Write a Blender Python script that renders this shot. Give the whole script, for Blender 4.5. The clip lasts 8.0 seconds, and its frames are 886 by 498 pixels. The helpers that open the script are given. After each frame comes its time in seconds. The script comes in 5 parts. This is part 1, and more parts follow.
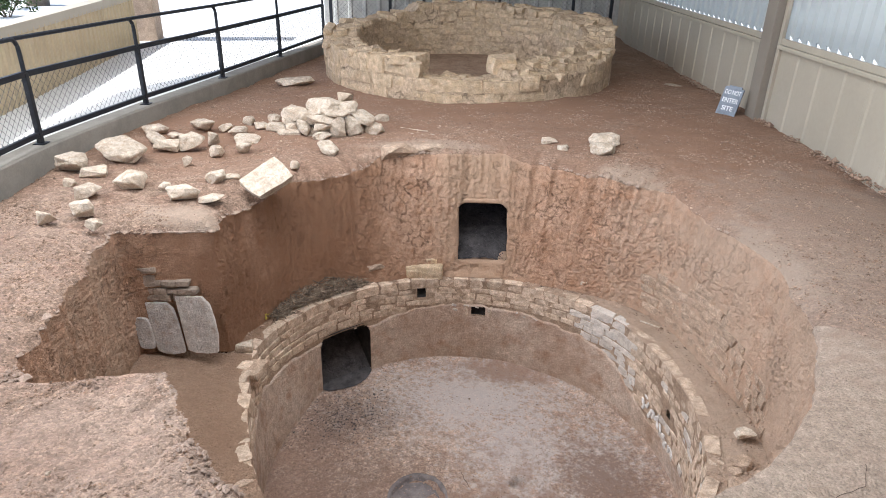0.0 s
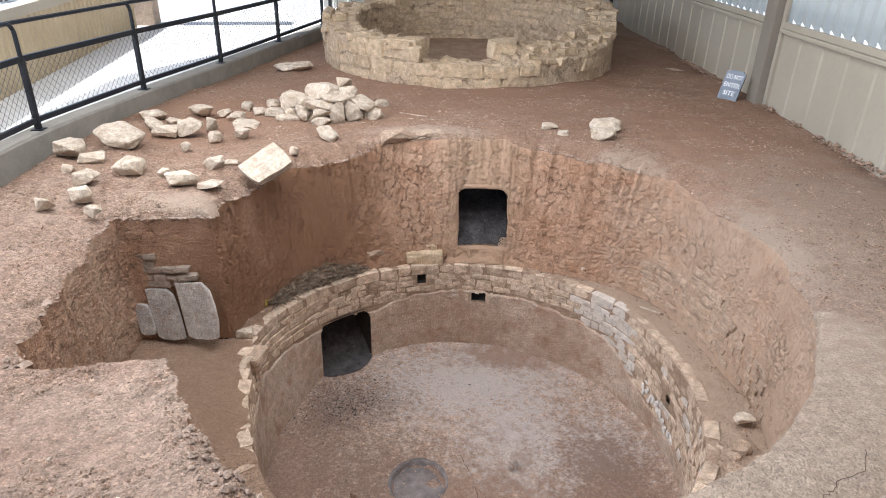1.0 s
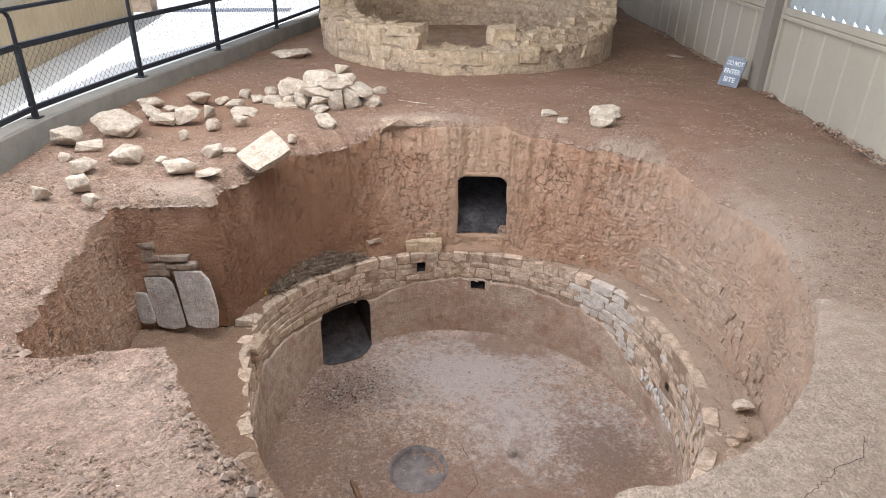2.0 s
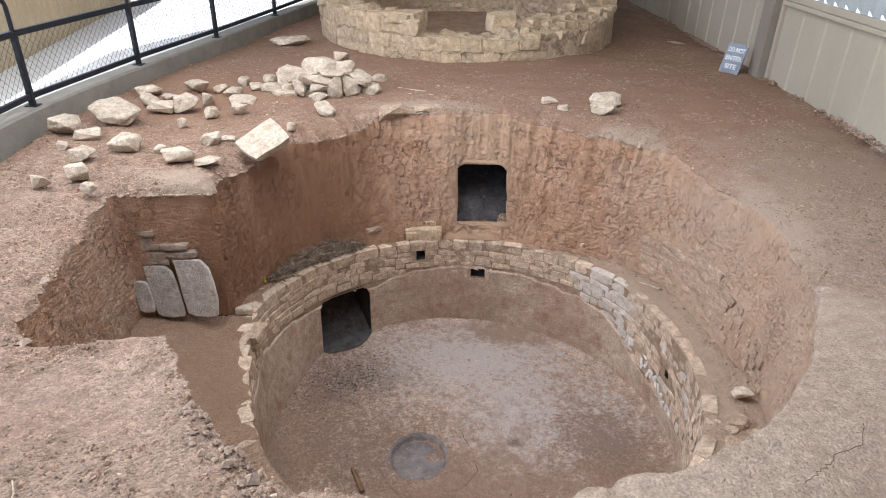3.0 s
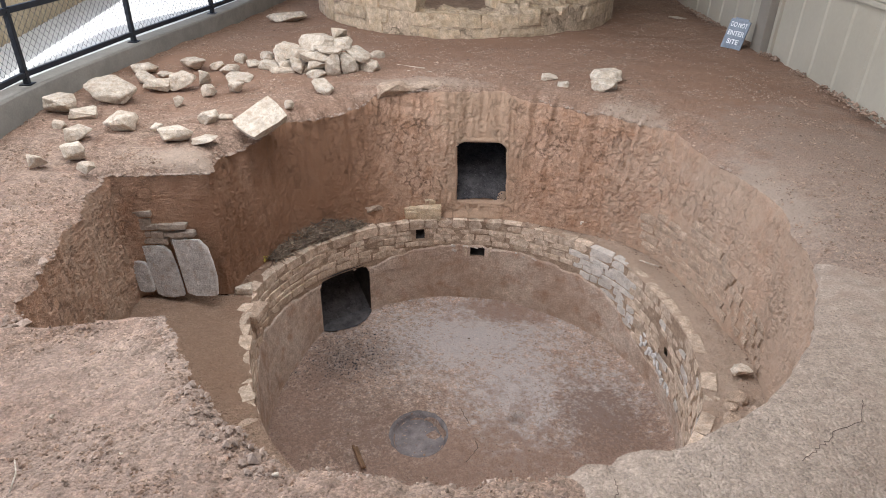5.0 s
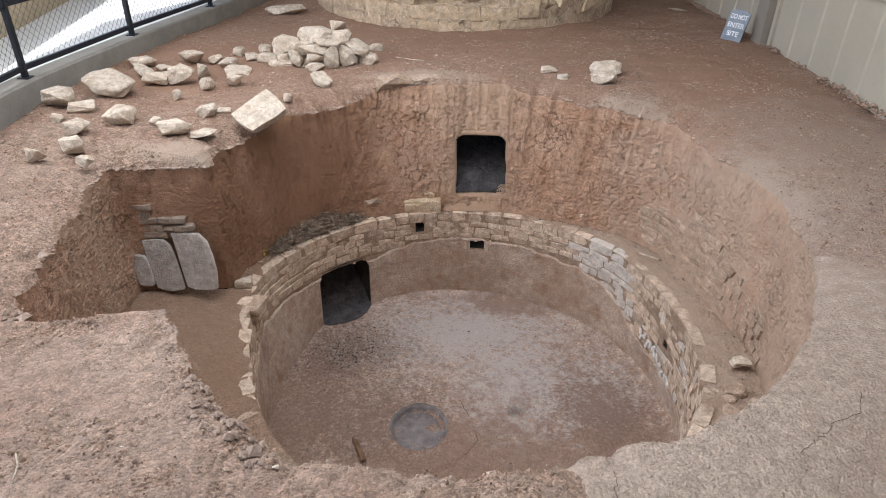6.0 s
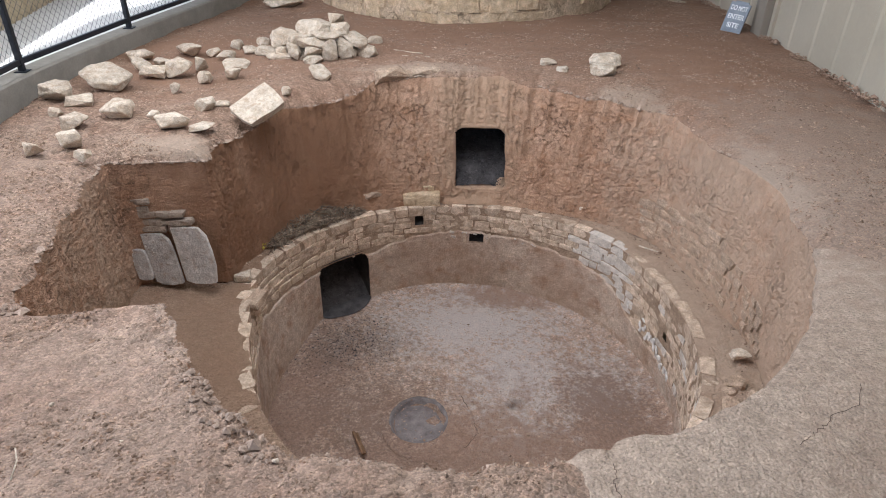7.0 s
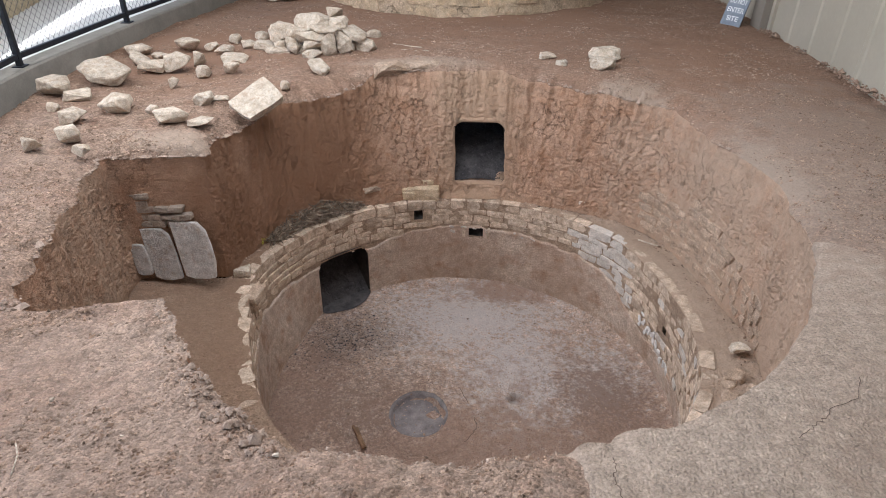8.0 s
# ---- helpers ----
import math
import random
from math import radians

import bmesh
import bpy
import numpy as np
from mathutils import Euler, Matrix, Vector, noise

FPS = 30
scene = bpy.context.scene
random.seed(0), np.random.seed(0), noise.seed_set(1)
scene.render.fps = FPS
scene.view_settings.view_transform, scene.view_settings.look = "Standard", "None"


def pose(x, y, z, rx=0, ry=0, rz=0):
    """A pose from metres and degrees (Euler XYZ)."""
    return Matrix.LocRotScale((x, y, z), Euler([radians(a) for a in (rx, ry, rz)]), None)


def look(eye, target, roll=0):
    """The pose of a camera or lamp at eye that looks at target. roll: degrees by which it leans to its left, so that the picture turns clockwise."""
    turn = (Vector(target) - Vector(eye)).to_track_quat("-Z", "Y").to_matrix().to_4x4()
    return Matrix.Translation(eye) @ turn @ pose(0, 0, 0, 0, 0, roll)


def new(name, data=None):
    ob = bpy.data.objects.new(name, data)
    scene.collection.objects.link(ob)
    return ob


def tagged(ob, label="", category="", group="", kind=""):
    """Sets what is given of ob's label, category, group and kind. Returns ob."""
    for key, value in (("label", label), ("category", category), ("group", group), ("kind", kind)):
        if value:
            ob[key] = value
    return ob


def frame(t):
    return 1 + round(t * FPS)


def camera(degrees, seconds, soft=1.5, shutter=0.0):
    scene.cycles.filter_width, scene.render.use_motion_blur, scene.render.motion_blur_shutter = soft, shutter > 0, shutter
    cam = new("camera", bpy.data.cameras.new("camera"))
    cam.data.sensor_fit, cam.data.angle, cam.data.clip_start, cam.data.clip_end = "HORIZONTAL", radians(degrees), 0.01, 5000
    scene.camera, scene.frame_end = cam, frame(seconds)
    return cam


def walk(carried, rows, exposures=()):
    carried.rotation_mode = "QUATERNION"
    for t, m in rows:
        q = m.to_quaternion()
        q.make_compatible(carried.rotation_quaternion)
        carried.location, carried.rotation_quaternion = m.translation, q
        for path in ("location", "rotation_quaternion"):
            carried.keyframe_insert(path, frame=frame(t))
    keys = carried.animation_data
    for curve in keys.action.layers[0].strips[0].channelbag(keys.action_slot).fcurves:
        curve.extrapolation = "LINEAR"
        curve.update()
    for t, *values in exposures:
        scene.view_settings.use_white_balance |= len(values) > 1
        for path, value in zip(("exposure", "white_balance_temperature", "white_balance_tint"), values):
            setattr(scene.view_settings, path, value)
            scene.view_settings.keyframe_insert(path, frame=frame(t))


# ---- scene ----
# camera: held at chest height over the walkway, tilting down
cam = camera(68.0, 8.0, soft=0.75)
EYE_Z = 1.9
PATH = [
    (0.0, 0.002, -0.036, 0.017, -25.257, 0.270, -1.296),
    (0.5, 0.001, -0.029, 0.013, -25.852, 0.246, -1.256),
    (1.0, 0.000, -0.025, 0.011, -26.473, 0.228, -1.238),
    (1.5, 0.002, -0.021, 0.010, -27.006, 0.211, -1.185),
    (2.0, 0.003, -0.017, 0.007, -27.518, 0.145, -1.145),
    (3.5, 0.000, -0.006, 0.002, -29.029, 0.042, -1.057),
    (4.0, 0.000, 0.000, 0.000, -29.500, 0.000, -1.000),
    (4.5, 0.000, 0.005, -0.002, -30.018, -0.033, -0.960),
    (6.0, 0.001, 0.004, -0.002, -31.019, -0.153, -0.837),
    (6.5, 0.003, 0.008, -0.004, -31.309, -0.216, -0.766),
    (7.0, 0.004, 0.010, -0.006, -31.600, -0.264, -0.705),
    (7.5, 0.004, 0.011, -0.007, -31.867, -0.306, -0.660),
    (8.0, 0.003, 0.011, -0.008, -32.072, -0.377, -0.634),
]
walk(cam, [(t, pose(x, y, EYE_Z + z, 90 + pitch, roll, yaw)) for t, x, y, z, pitch, yaw, roll in PATH],
     exposures=[(0.0, 0.58, 5850, 10), (4.0, 0.41, 5820, 10), (8.0, 0.22, 5770, 10)])

# ---- light ----
SUN_FROM = Vector((-0.50, -0.10, 0.86)).normalized()
world = bpy.data.worlds.new("sky")
scene.world = world
world.use_nodes = True
wn = world.node_tree.nodes
sky = wn.new("ShaderNodeTexSky")
sky.sky_type = "NISHITA"
sky.sun_disc = False
sky.sun_elevation = math.asin(SUN_FROM.z)
sky.sun_rotation = math.atan2(SUN_FROM.x, SUN_FROM.y)
wn["Background"].inputs[1].default_value = 0.15
world.node_tree.links.new(sky.outputs[0], wn["Background"].inputs[0])
sun_data = bpy.data.lights.new("sun", "SUN")
sun_data.energy, sun_data.angle, sun_data.color = 5.0, radians(0.6), (1.0, 0.95, 0.87)
new("sun", sun_data).matrix_world = look(SUN_FROM * 30, (0, 0, 0))


def area_lamp(name, eye, target, w, h, watts, colour):
    """An area lamp: the sky's light through an opening, and the two added fills."""
    data = bpy.data.lights.new(name, "AREA")
    data.shape, data.size, data.size_y, data.energy, data.color = "RECTANGLE", w, h, watts, colour
    ob = new(name, data)
    ob.matrix_world = look(eye, target)
    return ob


area_lamp("daylight_west", (-6.0, 3.6, 3.0), (0.2, 3.8, -0.2), 7.0, 2.0, 285.0, (1.0, 0.99, 0.97))
# weak fill added behind the camera, on the unseen south side
area_lamp("south_fill", (0.5, -5.4, 2.9), (0.3, 4.0, 0.3), 8.0, 2.2, 12.0, (1.0, 0.99, 0.98))
area_lamp("daylight_window", (3.84, 6.2, 2.0), (0.0, 6.0, 1.2), 3.6, 1.7, 8.0, (0.97, 0.99, 1.0))
# overhead fill added to light the pit evenly; no known source up there
area_lamp("overhead_fill", (-0.4, 4.0, 4.12), (-0.2, 4.0, 0.0), 3.4, 4.6, 262.0, (1.0, 0.995, 0.985))

# ---- helpers for meshes ----
RNG = np.random.RandomState(7)


def lattice(ix, iy, iz, seed):
    n = (ix * 374761393 + iy * 668265263 + iz * 2147483647 + seed * 974634777) & 0xFFFFFFFF
    n = ((n ^ (n >> 13)) * 1274126177) & 0xFFFFFFFF
    n = ((n ^ (n >> 16)) * 2246822519) & 0xFFFFFFFF
    return ((n >> 8) & 0xFFFF) / 32767.5 - 1.0


def vnoise(p, size, seed=0):
    """Smooth noise in -1..1 at points p (n x 3), with lumps of that size in metres."""
    q = np.asarray(p, float) / size + 1000.0
    i = np.floor(q).astype(np.int64)
    f = q - i
    f = f * f * (3 - 2 * f)
    out = 0
    for dx in (0, 1):
        for dy in (0, 1):
            for dz in (0, 1):
                w = (f[:, 0] if dx else 1 - f[:, 0]) * (f[:, 1] if dy else 1 - f[:, 1]) * (f[:, 2] if dz else 1 - f[:, 2])
                out = out + w * lattice(i[:, 0] + dx, i[:, 1] + dy, i[:, 2] + dz, seed)
    return out


def fbm(p, size, octaves=4, seed=0, gain=0.5):
    out, amp = 0, 1.0
    for k in range(octaves):
        out = out + amp * vnoise(p, size * 0.5 ** k, seed + k)
        amp *= gain
    return out


def mesh_of(name, verts, faces, material, smooth=True):
    me = bpy.data.meshes.new(name)
    me.from_pydata([tuple(v) for v in verts], [], faces)
    if material:
        me.materials.append(material)
    if smooth:
        me.shade_smooth()
    me.update()
    return me


def bm_mesh(name, bm, material, smooth=False):
    me = bpy.data.meshes.new(name)
    bmesh.ops.recalc_face_normals(bm, faces=bm.faces)
    bm.to_mesh(me)
    bm.free()
    if material:
        me.materials.append(material)
    if smooth:
        me.shade_smooth()
    return me


def part(name, bm, material, parent, label="", smooth=False):
    ob = new(name, bm_mesh(name, bm, material, smooth))
    ob.parent = parent
    return tagged(ob, label)


def thing(name, label, category, group="", kind="", at=None):
    ob = new(name)
    if at is not None:
        ob.matrix_basis = at
    return tagged(ob, label, category, group, kind)


def grid_faces(rows, cols, closed=False, skip=None):
    r, c = np.meshgrid(np.arange(rows - 1), np.arange(cols if closed else cols - 1), indexing="ij")
    c2 = (c + 1) % cols
    f = np.stack([r * cols + c, r * cols + c2, (r + 1) * cols + c2, (r + 1) * cols + c], -1).reshape(-1, 4)
    if skip is not None:
        f = f[~skip.reshape(-1)]
    return f.tolist()


def box(bm, size, at=(0, 0, 0), bevel=0.0, turn=None):
    m = Matrix.Translation(at) @ (turn if turn is not None else Matrix.Identity(4)) @ Matrix.Diagonal((*size, 1))
    made = bmesh.ops.create_cube(bm, size=1.0, matrix=m)
    if bevel:
        edges = list({e for v in made["verts"] for e in v.link_edges})
        bmesh.ops.bevel(bm, geom=edges, offset=bevel, segments=2, affect="EDGES", profile=0.6)


def tube(bm, points, radius, sides=10, caps=True):
    """A round bar along a line of points."""
    pts = [Vector(p) for p in points]
    rings = []
    for k, p in enumerate(pts):
        d = (pts[min(k + 1, len(pts) - 1)] - pts[max(k - 1, 0)]).normalized()
        a = d.cross(Vector((0, 0, 1)) if abs(d.z) < 0.9 else Vector((1, 0, 0))).normalized()
        b = d.cross(a)
        rings.append([bm.verts.new(p + radius * (math.cos(2 * math.pi * s / sides) * a + math.sin(2 * math.pi * s / sides) * b)) for s in range(sides)])
    for u, v in zip(rings, rings[1:]):
        for s in range(sides):
            bm.faces.new((u[s], u[(s + 1) % sides], v[(s + 1) % sides], v[s]))
    if caps:
        bm.faces.new(rings[0])
        bm.faces.new(rings[-1])


# ---- materials ----
def surface(name, low, high, size=0.6, grain=0.02, rough=0.9, bump=0.4, third=None, metal=0.0, random_tint=0.0, island=False, clod=0.0, fleck=None, mottle=0.25, pebble=0.0, speck=0.3, crack=0.0):
    """A worn mineral or painted surface: large patches, fine grain and relief."""
    m = bpy.data.materials.new(name)
    m.use_nodes = True
    nt = m.node_tree
    N, L = nt.nodes, nt.links
    bsdf = N["Principled BSDF"]
    bsdf.inputs["Roughness"].default_value = rough
    bsdf.inputs["Metallic"].default_value = metal
    bsdf.inputs["Specular IOR Level"].default_value = 0.25
    place = N.new("ShaderNodeNewGeometry").outputs["Position"]

    def noise_node(scale, detail, roughness=0.6):
        n = N.new("ShaderNodeTexNoise")
        n.inputs["Scale"].default_value, n.inputs["Detail"].default_value, n.inputs["Roughness"].default_value = scale, detail, roughness
        L.new(place, n.inputs["Vector"])
        return n.outputs["Fac"]

    def mix(fac, a, b, mode="MIX"):
        x = N.new("ShaderNodeMix")
        x.data_type, x.blend_type = "RGBA", mode
        for sock, val in ((x.inputs[0], fac), (x.inputs[6], a), (x.inputs[7], b)):
            if isinstance(val, (tuple, float, int)):
                sock.default_value = (*val, 1) if isinstance(val, tuple) else val
            else:
                L.new(val, sock)
        return x.outputs[2]

    def ramp(fac, a, b):
        r = N.new("ShaderNodeMapRange")
        r.inputs["From Min"].default_value, r.inputs["From Max"].default_value = a, b
        L.new(fac, r.inputs["Value"])
        return r.outputs["Result"]

    big = noise_node(1 / size, 5)
    fine = noise_node(1 / grain, 4, 0.7)
    col = mix(ramp(big, 0.35, 0.65), low, high)
    if third:
        col = mix(ramp(noise_node(2.3 / size, 6, 0.65), 0.5, 0.68), col, third)
    if fleck:
        vo = N.new("ShaderNodeTexVoronoi")
        vo.inputs["Scale"].default_value = 1 / (grain * 1.6)
        L.new(place, vo.inputs["Vector"])
        sep = N.new("ShaderNodeSeparateColor")
        L.new(vo.outputs["Color"], sep.inputs[0])
        col = mix(ramp(sep.outputs[0], 0.80, 1.15), col, fleck)
        col = mix(ramp(sep.outputs[1], 0.80, 1.3), col, tuple(0.5 * c for c in low))
    dark = N.new("ShaderNodeMapRange")
    dark.inputs["From Min"].default_value, dark.inputs["From Max"].default_value = 0.3, 0.7
    dark.inputs["To Min"].default_value, dark.inputs["To Max"].default_value = 1 - mottle, 1 + mottle * 0.85
    L.new(fine, dark.inputs["Value"])
    mid = N.new("ShaderNodeMapRange")
    mid.inputs["From Min"].default_value, mid.inputs["From Max"].default_value = 0.3, 0.7
    mid.inputs["To Min"].default_value, mid.inputs["To Max"].default_value = 1 - mottle * 0.7, 1 + mottle * 0.6
    L.new(noise_node(0.16 / grain, 3, 0.6), mid.inputs["Value"])
    both = N.new("ShaderNodeMath")
    both.operation = "MULTIPLY"
    L.new(dark.outputs["Result"], both.inputs[0])
    L.new(mid.outputs["Result"], both.inputs[1])
    val = N.new("ShaderNodeHueSaturation")
    L.new(both.outputs[0], val.inputs["Value"])
    L.new(col, val.inputs["Color"])
    out = val.outputs["Color"]
    grit = None
    if pebble:
        vg = N.new("ShaderNodeTexVoronoi")
        vg.inputs["Scale"].default_value = 1 / pebble
        warp = N.new("ShaderNodeVectorMath")
        warp.operation = "MULTIPLY_ADD"
        wob = N.new("ShaderNodeTexNoise")
        wob.inputs["Scale"].default_value, wob.inputs["Detail"].default_value = 0.7 / pebble, 3
        L.new(place, wob.inputs["Vector"])
        L.new(wob.outputs["Color"], warp.inputs[0])
        warp.inputs[1].default_value = (pebble * 1.6,) * 3
        L.new(place, warp.inputs[2])
        L.new(warp.outputs[0], vg.inputs["Vector"])
        tint = N.new("ShaderNodeSeparateColor")
        L.new(vg.outputs["Color"], tint.inputs[0])
        each = N.new("ShaderNodeMapRange")
        each.inputs["To Min"].default_value, each.inputs["To Max"].default_value = 1 - speck, 1 + speck
        L.new(tint.outputs[0], each.inputs["Value"])
        hv = N.new("ShaderNodeHueSaturation")
        L.new(each.outputs["Result"], hv.inputs["Value"])
        L.new(out, hv.inputs["Color"])
        out = hv.outputs["Color"]
        grit = vg.outputs["Distance"]
    split = None
    if crack:
        vc = N.new("ShaderNodeTexVoronoi")
        vc.feature = "DISTANCE_TO_EDGE"
        vc.inputs["Scale"].default_value = 1 / crack
        bend = N.new("ShaderNodeVectorMath")
        bend.operation = "MULTIPLY_ADD"
        wb = N.new("ShaderNodeTexNoise")
        wb.inputs["Scale"].default_value, wb.inputs["Detail"].default_value, wb.inputs["Roughness"].default_value = 1.3 / crack, 5, 0.65
        L.new(place, wb.inputs["Vector"])
        L.new(wb.outputs["Color"], bend.inputs[0])
        bend.inputs[1].default_value = (crack * 1.3,) * 3
        L.new(place, bend.inputs[2])
        L.new(bend.outputs[0], vc.inputs["Vector"])
        gate = ramp(noise_node(0.35 / crack, 3), 0.44, 0.6)
        line = ramp(vc.outputs["Distance"], 0.035, 0.0)
        both2 = N.new("ShaderNodeMath")
        both2.operation = "MULTIPLY"
        L.new(gate, both2.inputs[0])
        L.new(line, both2.inputs[1])
        split = both2.outputs[0]
        # shade inside the cracks is mixed in as a darker line colour
        soft_line = N.new("ShaderNodeMath")
        soft_line.operation = "MULTIPLY"
        soft_line.inputs[1].default_value = 0.7
        L.new(split, soft_line.inputs[0])
        out = mix(soft_line.outputs[0], out, tuple(0.35 * c for c in low))
    if random_tint:
        if island:
            rnd = N.new("ShaderNodeNewGeometry").outputs["Random Per Island"]
        else:
            rnd = N.new("ShaderNodeObjectInfo").outputs["Random"]
        r = N.new("ShaderNodeMapRange")
        r.inputs["To Min"].default_value, r.inputs["To Max"].default_value = 1 - random_tint, 1 + random_tint
        L.new(rnd, r.inputs["Value"])
        h = N.new("ShaderNodeHueSaturation")
        L.new(r.outputs["Result"], h.inputs["Value"])
        L.new(out, h.inputs["Color"])
        out = h.outputs["Color"]
    L.new(out, bsdf.inputs["Base Color"])
    if bump:
        b = N.new("ShaderNodeBump")
        b.inputs["Strength"].default_value, b.inputs["Distance"].default_value = bump, grain * 0.6
        L.new(fine, b.inputs["Height"])
        if clod:
            lump = noise_node(1 / clod, 5, 0.62)
            b2 = N.new("ShaderNodeBump")
            b2.inputs["Strength"].default_value, b2.inputs["Distance"].default_value = 1.0, clod * 0.55
            L.new(lump, b2.inputs["Height"])
            L.new(b2.outputs["Normal"], b.inputs["Normal"])
        if grit:
            b3 = N.new("ShaderNodeBump")
            b3.invert = True
            b3.inputs["Strength"].default_value, b3.inputs["Distance"].default_value = 0.8, pebble * 0.7
            L.new(grit, b3.inputs["Height"])
            if clod:
                L.new(b2.outputs["Normal"], b3.inputs["Normal"])
            L.new(b3.outputs["Normal"], b.inputs["Normal"])
        if split:
            b4 = N.new("ShaderNodeBump")
            b4.invert = True
            b4.inputs["Strength"].default_value, b4.inputs["Distance"].default_value = 0.9, crack * 0.12
            L.new(split, b4.inputs["Height"])
            if b.inputs["Normal"].links:
                L.new(b.inputs["Normal"].links[0].from_socket, b4.inputs["Normal"])
            L.new(b4.outputs["Normal"], b.inputs["Normal"])
        L.new(b.outputs["Normal"], bsdf.inputs["Normal"])
    return m


def stain(m, colour, blobs, amount=1.0, wobble=0.35, size=0.25, soft=0.5):
    """Adds patches of another colour to a material: ellipses (x, y, rx, ry) on plan with ragged edges."""
    nt = m.node_tree
    N, L = nt.nodes, nt.links
    bsdf = N["Principled BSDF"]
    base = bsdf.inputs["Base Color"].links[0].from_socket
    co = N.new("ShaderNodeTexCoord").outputs["Object"]
    n = N.new("ShaderNodeTexNoise")
    n.inputs["Scale"].default_value, n.inputs["Detail"].default_value, n.inputs["Roughness"].default_value = 1 / size, 8, 0.72
    L.new(co, n.inputs["Vector"])
    total = None
    for x, y, rx, ry in blobs:
        mp = N.new("ShaderNodeVectorMath")
        mp.operation = "SUBTRACT"
        L.new(co, mp.inputs[0])
        mp.inputs[1].default_value = (x, y, 0)
        sc = N.new("ShaderNodeVectorMath")
        sc.operation = "MULTIPLY"
        L.new(mp.outputs[0], sc.inputs[0])
        sc.inputs[1].default_value = (1 / rx, 1 / ry, 0)
        ln = N.new("ShaderNodeVectorMath")
        ln.operation = "LENGTH"
        L.new(sc.outputs[0], ln.inputs[0])
        if total is None:
            total = ln.outputs["Value"]
        else:
            mn = N.new("ShaderNodeMath")
            mn.operation = "MINIMUM"
            L.new(total, mn.inputs[0])
            L.new(ln.outputs["Value"], mn.inputs[1])
            total = mn.outputs[0]
    ma = N.new("ShaderNodeMath")
    ma.operation = "MULTIPLY_ADD"
    L.new(n.outputs["Fac"], ma.inputs[0])
    ma.inputs[1].default_value = wobble * 5
    L.new(total, ma.inputs[2])
    r = N.new("ShaderNodeMapRange")
    mid = 1.0 + wobble * 2.5
    r.inputs["From Min"].default_value, r.inputs["From Max"].default_value = mid + soft / 2, mid - soft / 2
    r.inputs["To Max"].default_value = amount
    L.new(ma.outputs[0], r.inputs["Value"])
    x = N.new("ShaderNodeMix")
    x.data_type = "RGBA"
    L.new(r.outputs["Result"], x.inputs[0])
    L.new(base, x.inputs[6])
    x.inputs[7].default_value = (*colour, 1)
    L.new(x.outputs[2], bsdf.inputs["Base Color"])
    return m


M_SOIL = surface("red_soil", (0.285, 0.185, 0.13), (0.365, 0.26, 0.19), 0.9, 0.010, 0.95, 1.0, third=(0.26, 0.155, 0.105), clod=0.022, mottle=0.4, pebble=0.014, speck=0.32)
stain(M_SOIL, (0.41, 0.305, 0.245), [(-1.5, 1.5, 1.4, 1.2), (-2.9, 3.4, 0.6, 1.2)], 0.3, 0.6, 0.3, 1.2)
stain(M_SOIL, (0.285, 0.165, 0.105), [(0.6, 9.0, 3.8, 2.8), (2.8, 7.0, 1.1, 2.4), (-2.4, 7.0, 1.2, 1.4)], 0.92, 0.5, 0.4, 1.2)
stain(M_SOIL, (0.43, 0.335, 0.255), [(-1.95, 4.62, 0.34, 0.16), (-0.15, 6.45, 0.6, 0.14), (1.75, 5.75, 0.3, 0.3), (2.42, 4.2, 0.16, 0.6)], 0.55, 0.5, 0.12, 0.6)
stain(M_SOIL, (0.36, 0.275, 0.215), [(3.2, 3.2, 1.2, 2.6), (2.6, 1.0, 1.9, 1.6)], 0.5)
M_CUT = surface("cut_earth", (0.395, 0.23, 0.143), (0.485, 0.31, 0.208), 0.45, 0.010, 0.95, 1.0, third=(0.345, 0.19, 0.112), clod=0.022, mottle=0.26, pebble=0.011, speck=0.11, crack=0.11)
# north-west cut: browner earth, with that corner's shade painted in as well
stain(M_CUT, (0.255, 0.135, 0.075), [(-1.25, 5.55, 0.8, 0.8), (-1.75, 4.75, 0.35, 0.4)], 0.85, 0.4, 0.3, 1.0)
stain(M_CUT, (0.40, 0.29, 0.205), [(-2.5, 3.5, 0.3, 0.75)], 0.65, 0.4, 0.25, 0.8)
stain(M_CUT, (0.46, 0.32, 0.215), [(0.40, 6.3, 0.42, 0.5)], 0.6, 0.3, 0.2, 0.8)
stain(M_CUT, (0.47, 0.345, 0.25), [(2.1, 4.6, 0.7, 0.9), (2.2, 3.4, 0.6, 0.9)], 0.7, 0.7, 0.16, 1.3)
M_BENCH = surface("trodden_earth", (0.33, 0.215, 0.145), (0.405, 0.285, 0.2), 0.35, 0.010, 0.95, 0.9, clod=0.04, pebble=0.015, speck=0.2)
# ledge: the deep alcove's shade painted on the west, paler tan on the east
stain(M_BENCH, (0.27, 0.165, 0.105), [(-1.75, 3.6, 0.75, 1.0), (-1.5, 4.6, 0.5, 0.6)], 0.7, 0.4, 0.2, 1.0)
stain(M_BENCH, (0.47, 0.35, 0.26), [(1.9, 4.6, 0.6, 1.8)], 0.7, 0.6, 0.12, 1.0)
M_FLOOR = surface("packed_floor", (0.44, 0.30, 0.22), (0.525, 0.385, 0.30), 0.5, 0.010, 0.95, 0.9, clod=0.04, fleck=(0.56, 0.49, 0.44), mottle=0.42, pebble=0.012, speck=0.3)
stain(M_FLOOR, (0.53, 0.45, 0.40), [(0.30, 5.25, 1.1, 0.65), (0.70, 4.65, 0.6, 0.8)], 0.4, 1.0, 0.10, 0.8)
